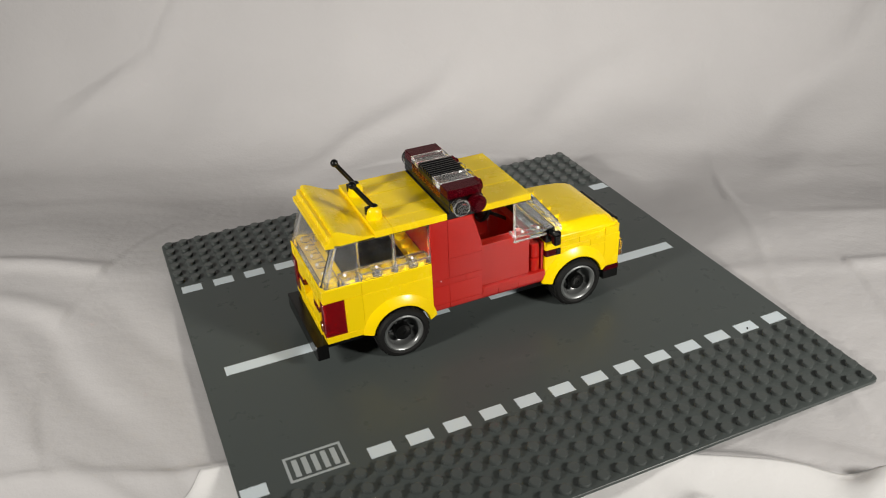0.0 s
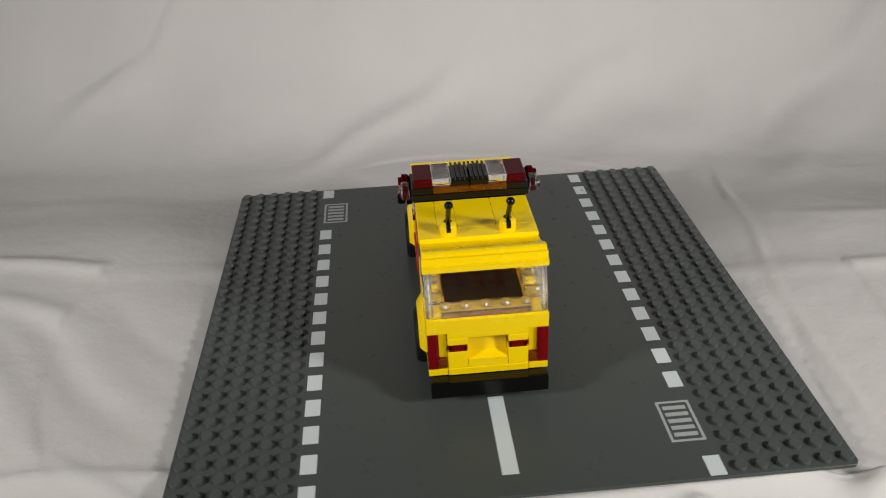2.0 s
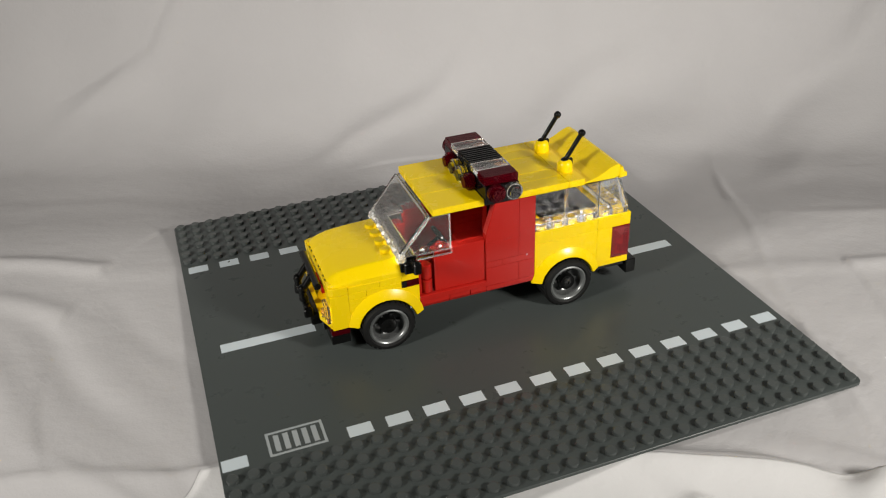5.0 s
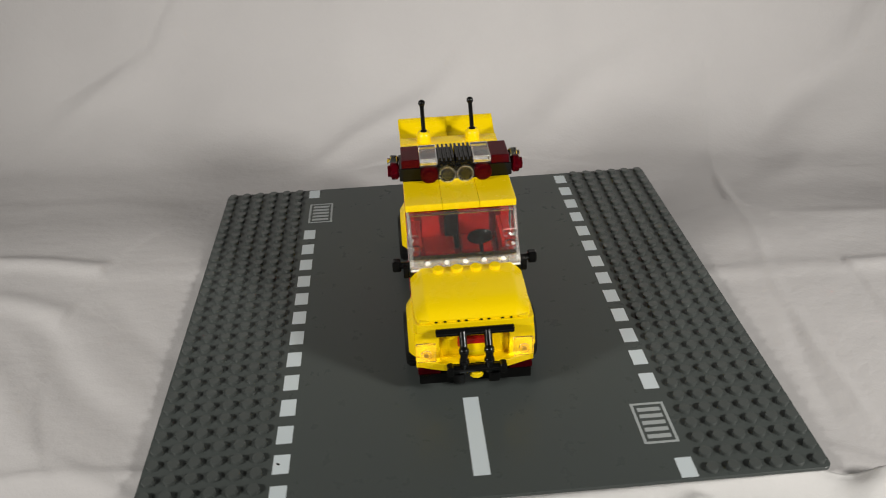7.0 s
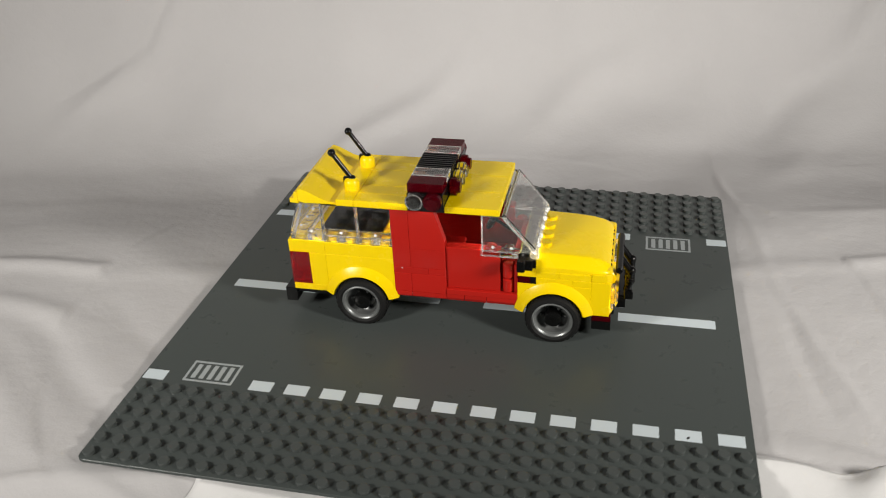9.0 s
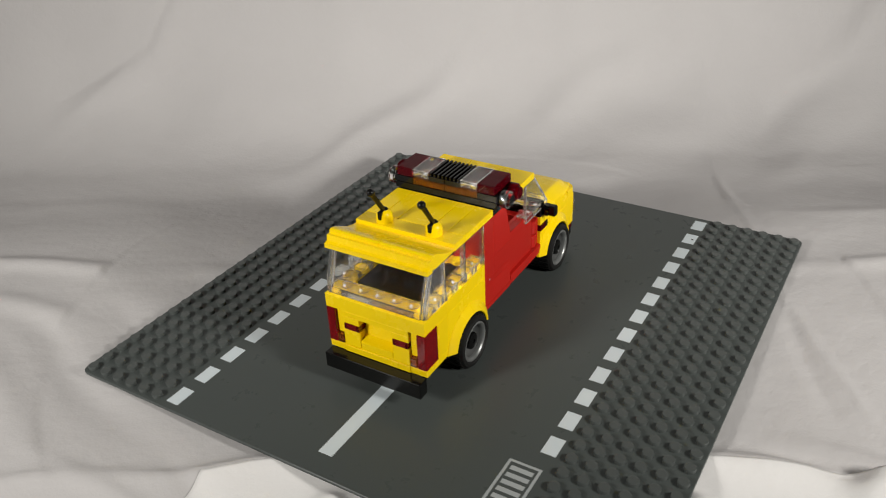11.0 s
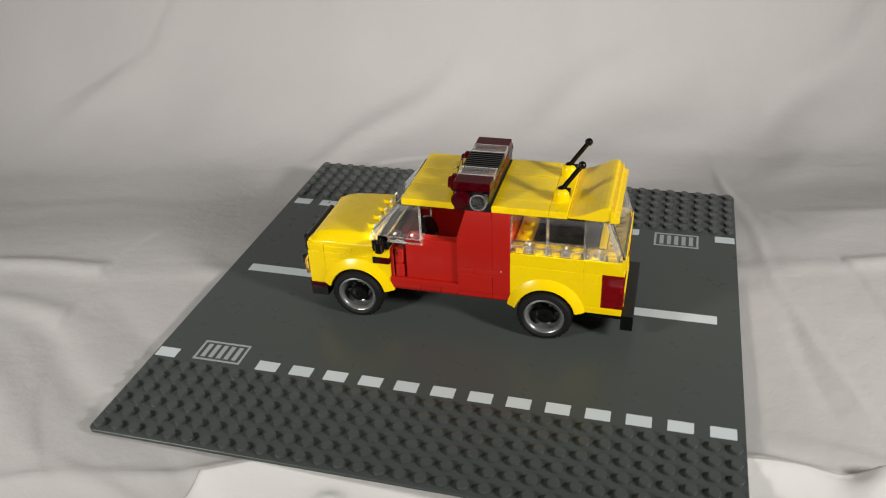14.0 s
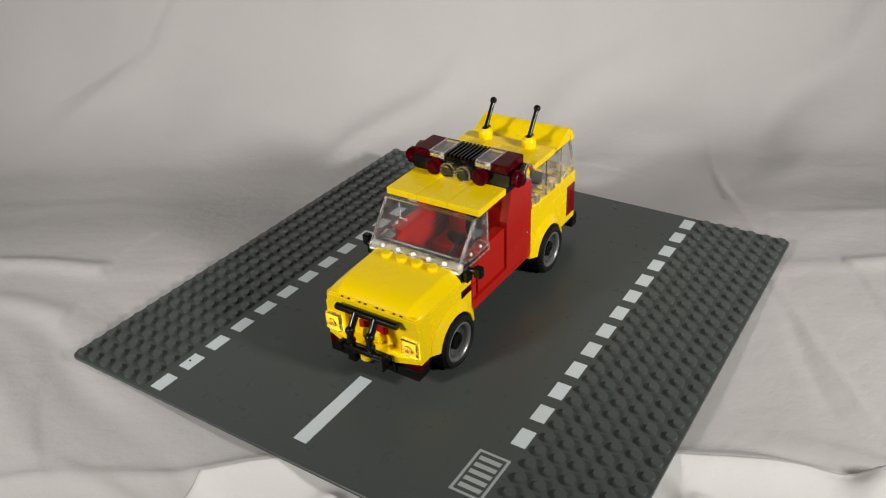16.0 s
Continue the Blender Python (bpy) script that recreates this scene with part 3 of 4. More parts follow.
def make_cab(car):
    part("floor_pan", box(B(), -76, 60, -15.8, 15.8, 11.8, 15.2), BLACK, car, "black plastic chassis")
    part("cab_floor", box(B(), -27.8, 28, -19.9, 19.9, 15.4, 18.6), RED, car)
    part("dashboard", box(B(), 24.5, 34, -18.5, 18.5, 18.6, 35.8), RED, car, "red dashboard")
    for s in (-1, 1):
        y0, y1 = sorted((s * 20.0, s * 24.0))
        part("sill", prism(B(), [(s * 20, SILL), (s * 23.2, SILL), (s * 24.0, 17.0), (s * 24.0, 19.0), (s * 20, 19.0)], 14.1, 28, "x", 0.1), RED, car)
        part("sill", prism(B(), [(s * 20, SILL), (s * 23.2, SILL), (s * 24.0, 17.0), (s * 24.0, 19.0), (s * 20, 19.0)], 4.1, 13.9, "x", 0.1), RED, car)
        part("sill", prism(B(), [(s * 20, SILL), (s * 23.2, SILL), (s * 24.0, 17.0), (s * 24.0, 19.0), (s * 20, 19.0)], -4, 3.9, "x", 0.1), RED, car)
        part("sill_tile", box(B(), -4, 28, s * 19.4, s * 24.4, 19.05, 21.8, 0.2), RED, car, "long red tile along the door sill")
        door = part("door", prism(B(), [(-3.9, 21.9), (20.2, 21.9), (20.2, 42.2), (19.6, 42.8), (-3.9, 42.8)], s * 19.4, s * 22.8), RED, car, "glossy red door panel")
        part("ledge", box(B(), -3.9, 20.2, s * 17.6, s * 19.3, 39.8, 42.8), RED, door)
        hinge = part("hinge", rod(B(), (23.6, s * 20.9, 21.9), (23.6, s * 20.9, 28.4), 2.5, 18, 0.4), RED, car, "red hinge of two stacked barrels", smooth=True)
        part("barrel", rod(B(), (23.6, s * 20.9, 29.2), (23.6, s * 20.9, 36.2), 2.5, 18, 0.4), RED, hinge, smooth=True)
        part("pin", rod(B(), (23.6, s * 20.9, 28.2), (23.6, s * 20.9, 29.4), 1.5, 12, 0.1), RED, hinge, smooth=True)
        part("plate", box(B(), 20.4, 26.3, s * 17.4, s * 18.6, 21.9, 36.2, 0.2), RED, hinge)
        part("pillar", box(B(), 26.4, 28, s * 19, s * 22.6, 20.4, 36.0), RED, car)
        # side bricks of the cab
        yy = (y0, y1)
        part("lower_plate", prism(B(), [(s * 20, SILL), (s * 23.2, SILL), (s * 24.0, 16.4), (s * 24.0, 18.6), (s * 20, 18.6)], -20, -4.1, "x", 0.1), RED, car)
        part("lower_plate", prism(B(), [(s * 20, SILL), (s * 23.2, SILL), (s * 24.0, 16.4), (s * 24.0, 18.6), (s * 20, 18.6)], -28, -20.1, "x", 0.1), RED, car)
        part("brick", box(B(), -20, -4, *yy, 18.6, 28.2), RED, car)
        part("brick", box(B(), -28, -20, *yy, 18.6, 28.2), RED, car)
        part("plate", box(B(), -12, -4, *yy, 28.2, 31.4), RED, car)
        part("plate", box(B(), -28, -12, *yy, 28.2, 31.4), RED, car)
        part("brick", box(B(), -20, -4, *yy, 31.4, BELT), RED, car)
        slope = part("slope_brick", prism(B(), [(-19.95, BELT), (-4.05, BELT), (-4.05, 45.6), (-8.4, EAVE - 0.05), (-19.95, EAVE - 0.05)], *yy), RED, car, "red slope brick with a grainy slanted face")
        grain = B()
        pane(grain, [(-4.05, min(yy) + 0.25, 45.7), (-4.05, max(yy) - 0.25, 45.7), (-8.35, max(yy) - 0.25, EAVE - 0.3), (-8.35, min(yy) + 0.25, EAVE - 0.3)], 0.06, 0)
        part("slanted_face", grain, GRAINY, slope, "grainy red slanted face")
        part("brick", box(B(), -28, -20, *yy, 31.4, EAVE), RED, car)
        part("pin_hole", lathe(B(), [(0, 0), (0.3, 0), (0.25, 0.15), (0, 0.15)], 10, Matrix.Translation((-24.0, s * 24, 31)) @ Matrix.Rotation(radians(-90 * s), 4, "X")), PRINT, car, "tiny pale moulding mark")
    # partition and seats
    part("partition", box(B(), -27.6, -24.5, -19.9, 19.9, 18.6, EAVE), RED, car, "red partition behind the seats")
    for y in (-9, 9):
        seat = part("seat", box(B(), -18, -2, y - 7.6, y + 7.6, 18.6, 26, 0.8), RED, car, "red toy seat")
        part("seat_back", prism(B(), [(-24.2, 18.6), (-17.6, 18.6), (-19.6, 41), (-22.6, 42.4), (-24.2, 42.4)], y - 7.6, y + 7.6), RED, seat)
    # solid black block put in for the dark of the gap between the seats
    part("gap_block", box(B(), -24.4, -16.5, -5.6, 1.2, 18.6, 56), BLACK, car)
    col = part("steering_column", rod(B(), (26, 8.8, 33), (12.8, 8.8, 41.2), 0.9), BLACK, car, smooth=True)
    m = Matrix.Translation((12.4, 8.8, 41.4)) @ Matrix.Rotation(radians(-58), 4, "Y")
    ring = [(4.9 + 1.1 * math.cos(a), 1.1 * math.sin(a)) for a in [2 * math.pi * k / 8 for k in range(8)]]
    wheel = part("steering_wheel", lathe(B(), ring, 24, m, True), BLACK, car, "black steering wheel", smooth=True)
    part("boss", lathe(B(), [(0, -0.7), (4.0, -0.7), (4.3, 0), (4.0, 0.7), (0, 0.7)], 18, m), BLACK, wheel, smooth=True)
    part("spoke", box(B(), 11.7, 13.1, 4.0, 13.6, 40.7, 42.1, 0.2), BLACK, wheel)


def pane(bm, corners, t, r=0.06):
    """A flat pane with thickness, from four corners."""
    c = [Vector(p) for p in corners]
    n = (c[1] - c[0]).cross(c[2] - c[0]).normalized() * t
    a = [bm.verts.new(p) for p in c]
    b = [bm.verts.new(p + n) for p in c]
    k = len(c)
    fs = [bm.faces.new(a), bm.faces.new(b[::-1])]
    for i in range(k):
        fs.append(bm.faces.new((a[i], a[(i + 1) % k], b[(i + 1) % k], b[i])))
    bmesh.ops.recalc_face_normals(bm, faces=fs)
    soften(bm, fs, r)
    return bm


def glass_stud(bm, x, y, z):
    """Hollow stud of the clear pieces."""
    return lathe(bm, [(2.4, 0), (2.4, 1.3), (2.15, 1.7), (1.7, 1.7), (1.35, 1.4), (0, 1.4)], 18, Matrix.Translation((x, y, z)))


def make_glass(car):
    # windscreen: slanted front, two cheeks, a foot with five studs
    ws = part("windscreen", pane(B(), [(34.7, -22.2, 44.2), (34.7, 22.2, 44.2), (21.4, 22.6, 60.0), (21.4, -22.6, 60.0)], 1.2), THIN_SHEEN, car, "clear plastic windscreen")
    glass("foot", box(B(), 28.4, 33.2, -23.6, 23.6, 40.2, 43.2, 0.4), GLASS, ws)
    glass("foot_front", prism(B(), [(33.3, 40.2), (36.7, 40.2), (36.7, 42.4), (35.2, 44.0), (33.3, 44.0)], -23.5, 23.5, "y", 0.3), WHITENED, ws)
    # whitish rod: the bright line of light along the foot, made as a shape
    glass("lip", rod(B(), (36.6, -23.2, 41.0), (36.6, 23.2, 41.0), 0.45), GLINT, ws, smooth=True)
    for y in (-16, -8, 0, 8, 16):
        glass("stud", stud(B(), 35.4, y, 42.4, 14, 1.7, 1.9), GLASS, ws, smooth=True)
        # whitish ball in place of a lamp's glint, no part of the foot
        glass("foot_glint", ball(B(), (36.0, y, 43.8), 0.95, 12, 8), GLINT, ws, smooth=True)
        # a black block draws the dark of the gap below each stud
        part("gap", box(B(), 36.0, 36.9, y - 2.4, y + 2.4, 39.0, 40.15, 0.1), BLACK, ws, "black block drawn in for the dark gap under the clear foot")
    glass("top_edge", rod(B(), (21.6, -22.4, 59.6), (21.6, 22.4, 59.6), 0.8), MOULDED, ws, smooth=True)
    for s in (-1, 1):
        # whitened strips paint the bright lines of light along the clear edges
        glass("edge", rod(B(), (36.0, s * 22.6, 42.4), (21.8, s * 22.8, 59.6), 0.8), WHITENED, ws, smooth=True)
        glass("cheek", prism(B(), [(12.6, 43.0), (34.8, 43.0), (21.6, 59.8), (12.6, 59.8)], *sorted((s * 22.5, s * 23.7)), "y", 0.06), THIN_SHEEN, ws)
        glass("rear_edge", box(B(), 12.1, 12.9, s * 22.4, s * 23.8, 43.2, 59.8, 0.15), WHITENED, ws)
        part("cheek_foot", box(B(), 12.4, 28.4, s * 19.0, s * 23.9, 40.4, 43.2, 0.4), GLASS, ws)
        glass("foot_edge", box(B(), 12.0, 28.4, s * 23.3, s * 24.2, 40.3, 41.2, 0.2), WHITENED, ws)
        glass("foot_edge", box(B(), 12.4, 28.4, s * 23.2, s * 24.0, 42.5, 43.3, 0.2), WHITENED, ws)
        glass("foot_end", box(B(), 11.6, 13.0, s * 19.0, s * 24.1, 40.3, 44.2, 0.3), WHITENED, ws)
        for x in (16.2, 24.2):
            glass("stud", glass_stud(B(), x, s * 20.6, 43.1), GLASS, ws, smooth=True)
            # added ball that paints the highlight of this clear stud
            glass("stud_glint", ball(B(), (x + 0.6, s * 21.6, 44.2), 0.7, 10, 6), GLINT, ws, smooth=True)
    # side windows of the load space, on the studs of the yellow belt
    for s in (-1, 1):
        for x0 in (-44, -60):
            w = glass("side_window", box(B(), x0, x0 + 16, s * 22.6, s * 23.9, BELT, EAVE, 0.08), GLASS, car, "clear plastic side window panel")
            part("foot", box(B(), x0, x0 + 16, s * 16.6, s * 22.5, BELT + 0.05, BELT + 3.2, 0.3), HONEY, w)
            glass("foot_edge", box(B(), x0 + 0.4, x0 + 15.6, s * 22.2, s * 23.95, BELT + 3.0, BELT + 3.55, 0.15), MOULDED, w)
            glass("inner_edge", box(B(), x0 + 0.4, x0 + 15.6, s * 16.5, s * 17.1, BELT + 2.8, BELT + 3.4, 0.15), MOULDED, w)
            part("stud", glass_stud(B(), x0 + 8, s * 19.8, BELT + 2.2), HONEY, w, smooth=True)
            glass("tube", lathe(B(), [(1.7, 0), (2.4, 0), (2.4, 2.6), (1.7, 2.6)], 18, Matrix.Translation((x0 + 8, s * 21.2, BELT + 0.3)), True), MOULDED, w, smooth=True)
            # highlight over the stud, put in as a small whitish ball
            glass("stud_glint", ball(B(), (x0 + 8, s * 21.4, BELT + 4.2), 0.7, 10, 6), GLINT, w, smooth=True)
            for x in (x0 + 0.35, x0 + 15.65):
                glass("rib", box(B(), x - 0.25, x + 0.25, s * 20.8, s * 22.6, BELT + 2.6, EAVE, 0.15), MOULDED, w)
                glass("rib_foot", box(B(), x - 0.3, x + 0.3, s * 21.0, s * 24.0, BELT + 0.1, BELT + 4.2, 0.1), MOULDED, w)
    # rear window, wrapped round both corners
    rw = glass("rear_window", pane(B(), [(-76.0, 21.8, BELT + 0.6), (-76.0, -21.8, BELT + 0.6), (-69.4, -21.8, EAVE), (-69.4, 21.8, EAVE)], 1.2), GLASS, car, "clear plastic rear window with rounded corners")
    part("foot", box(B(), -76, -68.4, -23.4, 23.4, BELT + 0.05, BELT + 3.0, 0.4), HONEY, rw)
    for y in (-16, -8, 0, 8, 16):
        part("stud", glass_stud(B(), -71.4, y, BELT + 2.0), HONEY, rw, smooth=True)
        # small balls paint the white highlights along the rear foot
        glass("stud_glint", ball(B(), (-73.0, y, BELT + 3.6), 0.75, 10, 6), GLINT, rw, smooth=True)
    for s in (-1, 1):
        glass("cheek", prism(B(), [(-60.2, BELT + 0.4), (-60.2, EAVE), (-70.6, EAVE), (-75.0, BELT + 6.2), (-75.2, BELT + 0.4)], *sorted((s * 22.4, s * 23.8)), "y", 0.06), PANE, rw)
        glass("corner", rod(B(), (-75.0, s * 22.0, BELT + 1.0), (-69.2, s * 22.0, EAVE), 1.1), MOULDED, rw, smooth=True)
        part("foot_end", box(B(), -68.2, -60.2, s * 16.6, s * 22.3, BELT + 0.05, BELT + 3.0, 0.3), HONEY, rw)
        part("stud", glass_stud(B(), -64, s * 19.8, BELT + 2.0), HONEY, rw, smooth=True)
        glass("tube", lathe(B(), [(1.7, 0), (2.4, 0), (2.4, 2.6), (1.7, 2.6)], 18, Matrix.Translation((-66, s * 21.0, BELT + 0.3)), True), MOULDED, rw, smooth=True)
        # another highlight drawn as a ball
        glass("stud_glint", ball(B(), (-66, s * 21.4, BELT + 4.2), 0.7, 10, 6), GLINT, rw, smooth=True)


def make_rear(car):
    for s in (-1, 1):
        make_arch_panel(car, -WX, s, 34.8)
        y0, y1 = sorted((s * 16.2, s * 24.0))
        belt = part("belt_brick", box(B(), -60, -28, y0, y1, 34.8, BELT), YELLOW, car)
        for x in (-32, -40, -48, -56):
            part("stud", stud(B(), x, s * 20, BELT), YELLOW, belt, smooth=True)
        part("corner_brick", box(B(), -68, -60, y0, y1, 17.8, 34.8), YELLOW, car)
        part("corner_plate", box(B(), -77.2, -60, y0, y1, 14.6, 17.8), YELLOW, car)
        light = part("tail_light", box(B(), -77.5, -68, s * 19.8, s * 24.0, 17.9, 34.6, 0.3), TAIL_RED, car, "deep red clear plastic tail light")
        part("lens", box(B(), -77.7, -74.5, s * 16.3, s * 19.7, 18.2, 22.6, 0.3), AMBER, light, "small amber lens")
        part("backing", box(B(), -76, -68.2, s * 16.3, s * 19.6, 22.8, 34.6), YELLOW, light)
        part("marker", box(B(), -77.4, -72, s * 8.2, s * 15.6, 26.0, 29.0), TAIL_RED, car, "small red marker lamp")
        for y in (8.9, 14.9):
            part("marker_end", box(B(), -77.45, -72.2, s * (y - 0.65), s * (y + 0.65), 26.1, 28.9), DARK_RED, car)
        part("marker_cover", box(B(), -77.3, -70, s * 8, s * 16.1, 29.1, 32.2), YELLOW, car)
        part("marker_base", box(B(), -77.3, -70, s * 8, s * 16.1, 17.9, 25.9), YELLOW, car)
    tail = part("belt_plate", box(B(), -77.4, -60, -24, 24, 34.9, BELT), YELLOW, car, "yellow plate across the tail")
    for x, y in [(-72, -20), (-72, 20), (-64, -20), (-64, 20)]:
        part("stud", stud(B(), x, y, BELT), YELLOW, tail, smooth=True)
    part("tail_panel", box(B(), -77.3, -68, -16.1, 16.1, 32.3, 34.9), YELLOW, car)
    part("tail_step", box(B(), -77.6, -60, -16.1, 16.1, 14.6, 17.8), YELLOW, car)
    pocket = part("latch_pocket", prism(B(), [(-77.2, 17.9), (-69, 17.9), (-69, 32.2), (-72.4, 32.2), (-73.4, 23.4), (-77.2, 21.6)], -7.9, 7.9), YELLOW, car, "yellow slanted recess in the tail")
    part("load_floor", box(B(), -68, -28, -16.2, 16.2, 30.0, 33.2), YELLOW, car)
    shelf = part("load_shelf", box(B(), -36, -28, -16.2, 16.2, 33.3, BELT), YELLOW, car, "yellow studded shelf before the red partition")
    for y in (-12, -4, 4, 12):
        part("stud", stud(B(), -32, y, BELT), YELLOW, shelf, smooth=True)
    crate = part("cargo_block", box(B(), -65.0, -36.2, -15.8, 15.8, 33.2, 42.2), BLACK, car, "studded black block in the load space")
    for x in (-56, -48, -40):
        for y in (-12, -4, 4, 12):
            part("stud", stud(B(), x, y, 42.2), BLACK, crate, smooth=True)
    bump_ob = part("rear_bumper", box(B(), -82.4, -77.0, -23.6, 23.6, 7.0, 14.4, 0.3), BLACK, car, "black plastic rear bumper")
    part("step", box(B(), -77.2, -60.5, -22, 22, 11.6, 14.5), BLACK, bump_ob)


def make_roof(car):
    for y in (-16, 0, 16):
        part("roof_tile", box(B(), -3.6, 20.2, y - 8, y + 8, EAVE, ROOF, 0.25), YELLOW, car)
    for y0, y1 in ((-24, -16), (-16, -8), (-8, 8), (8, 16), (16, 24)):
        part("roof_tile", box(B(), -44.2, -19.8, y0, y1, EAVE, ROOF, 0.25), YELLOW, car)
    part("roof_plate", box(B(), -52.2, -44.2, -24, 24, EAVE, ROOF, 0.25), YELLOW, car)
    part("roof_plate", box(B(), -19.8, -3.6, -24, 24, EAVE, ROOF, 0.25), BLACK, car)
    # curved spoiler and its lip
    top = [(-52.3, 60.9), (-52.3, 61.6), (-55.0, 61.9), (-58.5, 63.0), (-62.0, 64.7), (-65.0, 66.3), (-67.2, 67.1), (-68.6, 67.3), (-69.6, 66.8), (-69.6, 61.4), (-67.0, 60.6)]
    for y0, y1 in ((-24, -0.03), (0.03, 24)):
        part("spoiler", prism(B(), top, y0, y1, "y", 0.15), YELLOW, car, "curved yellow rear spoiler")
    part("spoiler_lip", prism(B(), [(-69.5, 61.0), (-69.5, 65.6), (-71.2, 65.6), (-71.6, 63.0), (-73.4, 62.6), (-73.4, 60.6), (-69.5, 60.3)], -24.3, 24.3, "y", 0.2), YELLOW, car)
    part("header", box(B(), -69.4, -52.4, -22, 22, 59.6, 60.7), YELLOW, car)
    for s in (-1, 1):
        ant = part("antenna", lathe(B(), [(3.5, 0), (3.5, 2.6), (3.3, 3.8), (2.6, 4.9), (1.7, 5.3), (0, 5.4)], 24, Matrix.Translation((-48.0, s * 12, ROOF - 0.05))), YELLOW, car, "black lever antenna on a round yellow base", smooth=True)
        a, b = Vector((-47.2, s * 12, ROOF + 3.6)), Vector((-56.0, s * 12, 80.0))
        part("rod", rod(B(), a, b, 1.05, 12), BLACK, ant, "black lever", smooth=True)
        part("tip", ball(B(), b, 1.75), BLACK, ant, smooth=True)
        part("slot", box(B(), -51.7, -48.2, s * 12 - 0.95, s * 12 + 0.95, ROOF + 1.8, ROOF + 5.45, 0.3), BLACK, ant)
        part("pivot", ball(B(), a + (b - a) * 0.06, 1.9), BLACK, ant, smooth=True)


def make_light_bar(car):
    X0, X1, Z0, Z1, Z2 = -19.4, -3.6, ROOF, 69.6, 73.6
    bar = part("light_bar", box(B(), X0 + 4, X1, -25.4, 25.4, Z0, Z1, 0.3), BLACK, car, "black light bar with red and clear lenses")
    part("bar_back", box(B(), X0, X0 + 4, -25.4, 25.4, Z0, Z0 + 3.1, 0.2), BLACK, bar)
    for s in (-1, 1):
        part("bar_end", box(B(), X0, X0 + 4, s * 16, s * 25.4, Z0 + 3.1, Z1, 0.2), BLACK, bar)
        part("amber_lens", box(B(), X0, X0 + 3.9, s * 0.1, s * 16, Z0 + 3.2, Z1, 0.2), AMBER, bar, "amber clear plastic strip")
        for k in range(4):
            part("amber_post", rod(B(), (X0 + 0.1, s * (2.2 + 3.8 * k), Z0 + 3.3), (X0 + 0.1, s * (2.2 + 3.8 * k), Z1 - 0.2), 0.75, 10), AMBER, bar, smooth=True)
        part("red_lens", box(B(), X0, X1, s * 16, s * 24.2, Z1, Z2, 0.3), DARK_RED, bar, "dark red clear plastic lens")
        cl = glass("clear_lens", box(B(), X0, X1, s * 8, s * 16, Z2 - 3.2, Z2, 0.3), THIN_SHEEN, bar, "clear plastic tile")
        for x in (X0 + 4, X1 - 4):
            part("inner_stud", stud(B(), x, s * 12, Z1 - 1.5, 16, 2.4, 1.9), AMBER if x < -10 else DARK_RED, cl, smooth=True)
        # thin whitened strips paint the lit outline of the clear tile
        for y in (8.25, 15.75):
            glass("edge", box(B(), X0, X1, s * (y - 0.2), s * (y + 0.2), Z2 - 0.25, Z2 + 0.06, 0.05), WHITENED, cl)
        for x in (X0 + 0.25, X1 - 0.25):
            glass("edge", box(B(), x - 0.2, x + 0.2, s * 8.3, s * 15.7, Z2 - 0.25, Z2 + 0.06, 0.05), WHITENED, cl)
        gr = part("grille", box(B(), X0, X1, s * 0.1, s * 8, Z1, Z2 - 1.4, 0.2), BLACK, bar, "black ribbed grille tile")
        for k in range(4):
            part("rib", box(B(), X0, X1, s * (0.35 + 2.0 * k), s * (1.45 + 2.0 * k), Z2 - 1.4, Z2 + 0.1, 0.15), BLACK, gr)
        glass("front_lamp", round_lamp(B(), (X1, s * 4, 67.2), (1, 0, 0)), GLASS, bar, "round clear lamp", smooth=True)
        # black discs added inside the clear lamps to keep their centres dark
        part("lamp_back", lathe(B(), [(0, 0.2), (3.2, 0.2), (3.2, 0.8), (0, 0.8)], 20, Matrix.Translation((X1, s * 4, 67.2)) @ Matrix.Rotation(radians(90), 4, "Y")), BLACK, bar)
        part("lamp_back", lathe(B(), [(0, 0.2), (3.2, 0.2), (3.2, 0.8), (0, 0.8)], 20, Matrix.Translation((-15.4, s * 25.4, 67.2)) @ Matrix.Rotation(radians(-90 * s), 4, "X")), BLACK, bar)
        face = Matrix.Translation((X1 + 3.6, s * 4, 67.2)) @ Matrix.Rotation(radians(90), 4, "Y")
        glass("lamp_ring", lathe(B(), [(3.3, 0), (3.8, 0), (3.8, 0.3), (3.3, 0.3)], 24, face, True), MOULDED, bar, smooth=True)
        part("front_lamp", round_lamp(B(), (X1, s * 12, 67.2), (1, 0, 0)), DARK_RED, bar, "round dark red lamp", smooth=True)
        part("end_lamp", round_lamp(B(), (-7.6, s * 25.4, 67.2), (0, s, 0)), DARK_RED, bar, "round dark red lamp", smooth=True)
        glass("end_lamp", round_lamp(B(), (-15.4, s * 25.4, 67.2), (0, s, 0)), GLASS, bar, "round clear lamp", smooth=True)
        side_face = Matrix.Translation((-15.4, s * 29.0, 67.2)) @ Matrix.Rotation(radians(-90 * s), 4, "X")
        glass("lamp_ring", lathe(B(), [(3.3, 0), (3.8, 0), (3.8, 0.3), (3.3, 0.3)], 24, side_face, True), MOULDED, bar, smooth=True)


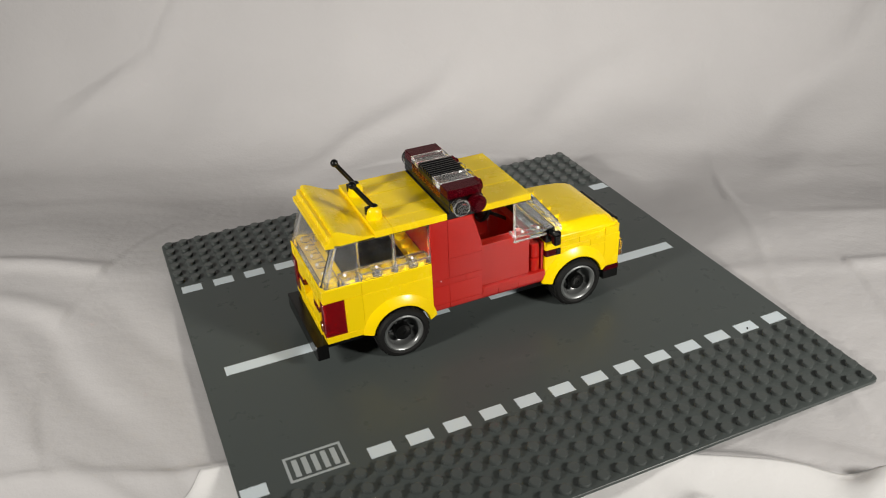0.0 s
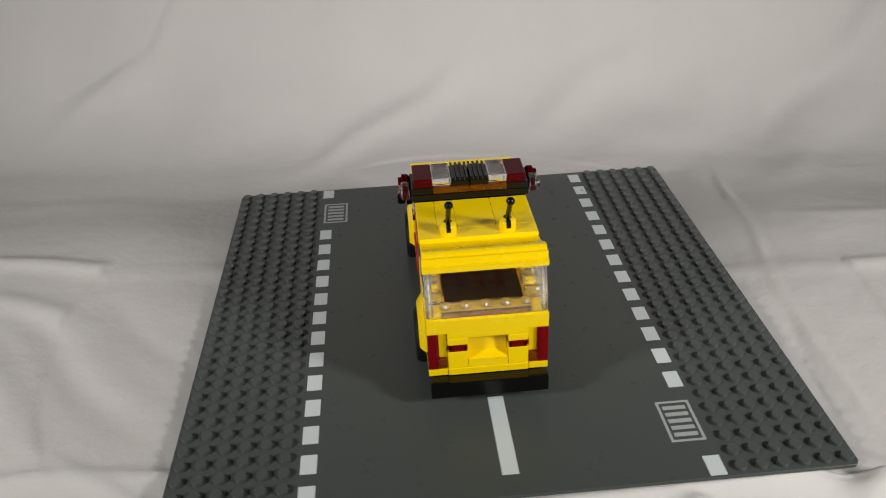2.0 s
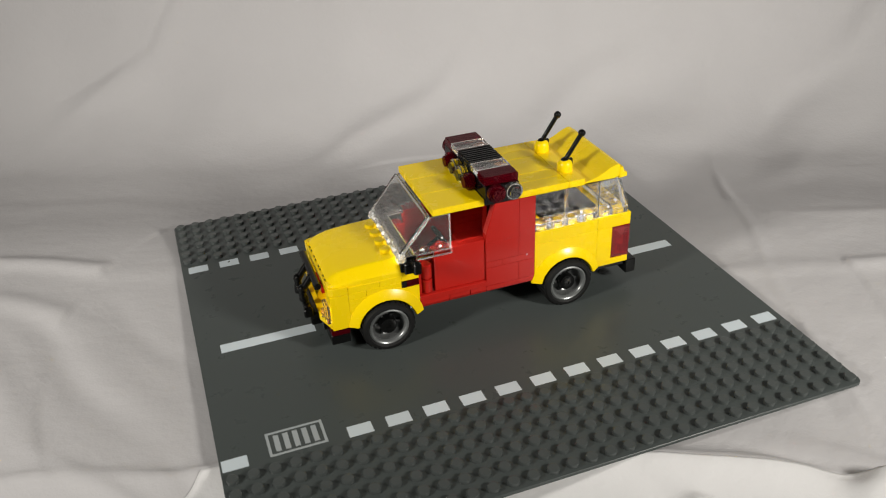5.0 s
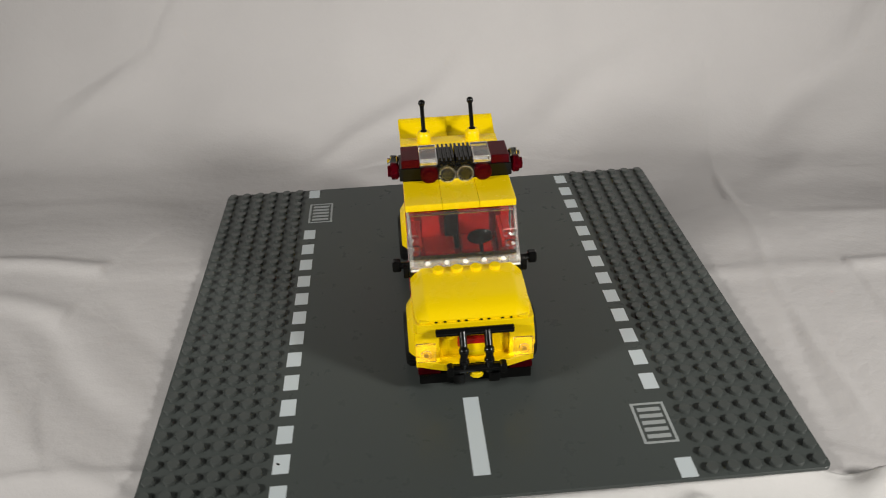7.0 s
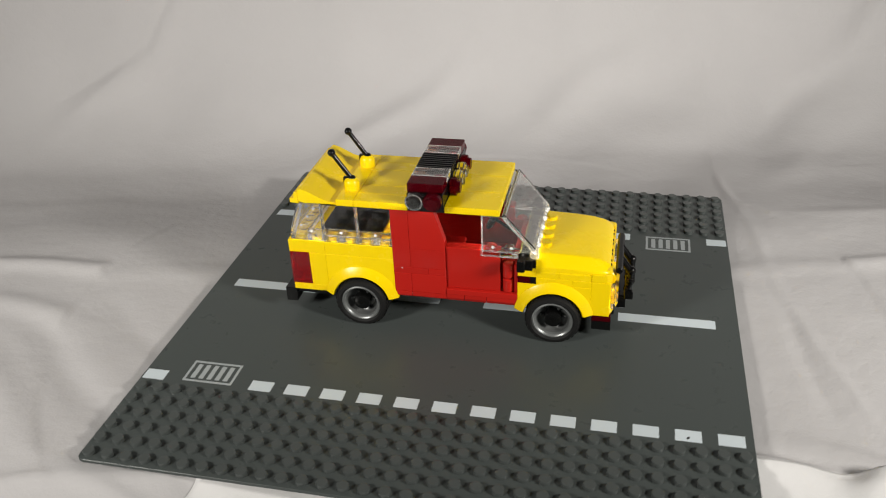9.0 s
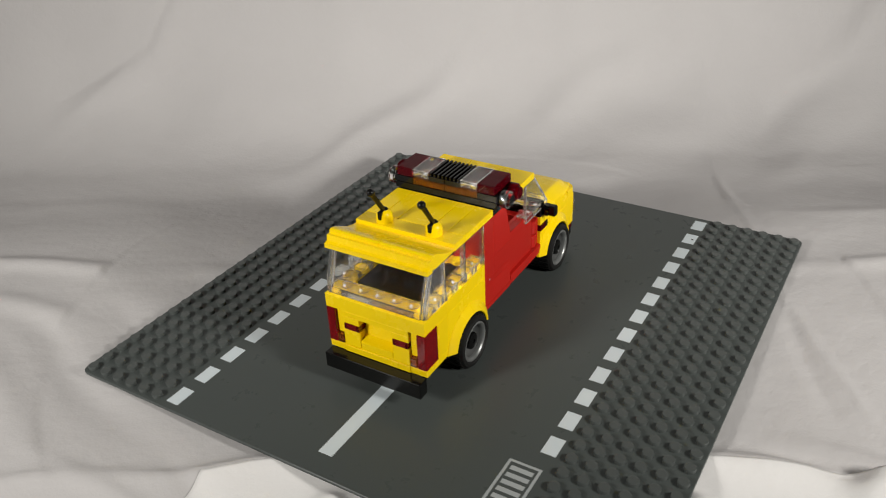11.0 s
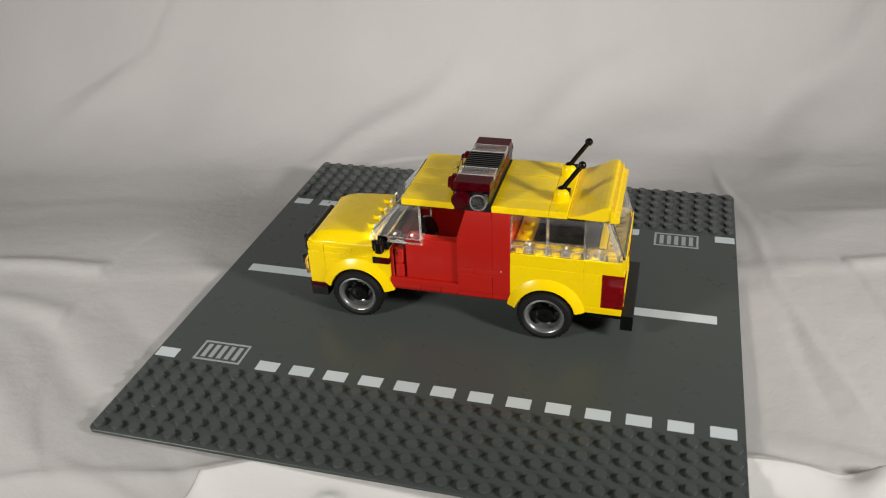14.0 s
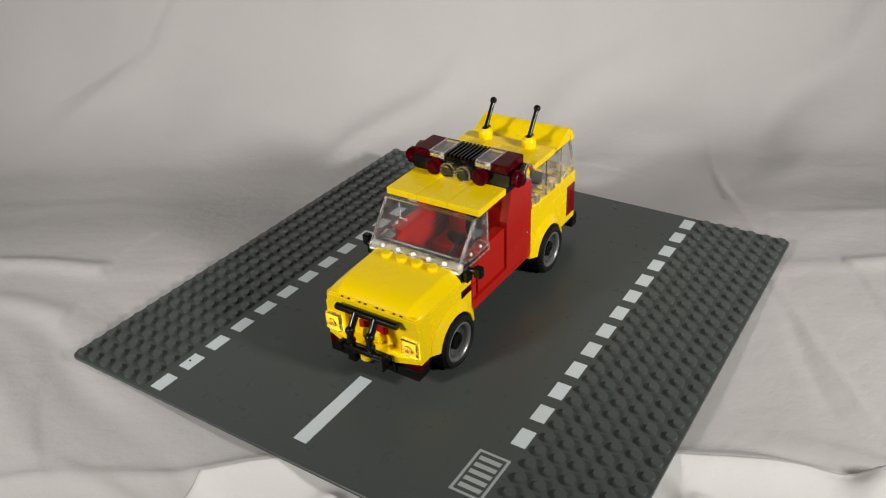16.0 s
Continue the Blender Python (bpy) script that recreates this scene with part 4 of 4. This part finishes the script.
def make_car():
    car = tagged(new("toy_car"), "yellow and red toy brick rescue car standing on the road plate", "toy car")
    make_front(car)
    make_cab(car)
    make_rear(car)
    make_glass(car)
    make_roof(car)
    make_light_bar(car)
    for x in (WX, -WX):
        for s in (-1, 1):
            make_wheel(car, (x, s * 14.4, WZ), s)
    part("axle", rod(B(), (WX, -14, WZ), (WX, 14, WZ), 2), BLACK, car)
    part("axle", rod(B(), (-WX, -14, WZ), (-WX, 14, WZ), 2), BLACK, car)
    return car


turntable = make_turntable()
plate = make_road_plate()
part("speck", lathe(B(), [(0, 0.05), (0.5, 0.05), (0.5, 0.09), (0, 0.09)], 8, Matrix.Translation((AX + 103.4, AY - 76.3, 0)) @ Matrix.Scale(1.7, 4, (0.6, 0.8, 0))), RUBBER, plate, "small dark chip in the white print")
car = make_car()

# ---- motion: the plate turns once in ten seconds ----
DRIFT = [(0, 24.1), (0.5, 24.0), (1, 23.6), (1.5, 23.2), (2.5, 22.7), (3.5, 21.5), (4.5, 20.9), (5, 20.4), (5.5, 20.9), (6, 21.8), (7, 22.5), (8, 23.3), (9, 24.0), (10, 24.1)]


def angle(t):
    if t == 6.5:
        return 255.3
    u = t % 10.0
    for (a, va), (b, vb) in zip(DRIFT, DRIFT[1:]):
        if a <= u <= b:
            return 36.0 * t + va + (vb - va) * (u - a) / (b - a)


def motions():
    times = [0.5 * k for k in range(33)]
    turn = [(t, pose(0, 0, 0, 0, 0, angle(t))) for t in times]
    walk(plate, turn)
    walk(turntable, turn)
    seat = Matrix.Translation(((AX + CAR[0]) * MM, (AY + CAR[1]) * MM, 0.00006))
    walk(car, [(t, m @ seat) for t, m in turn])


motions()
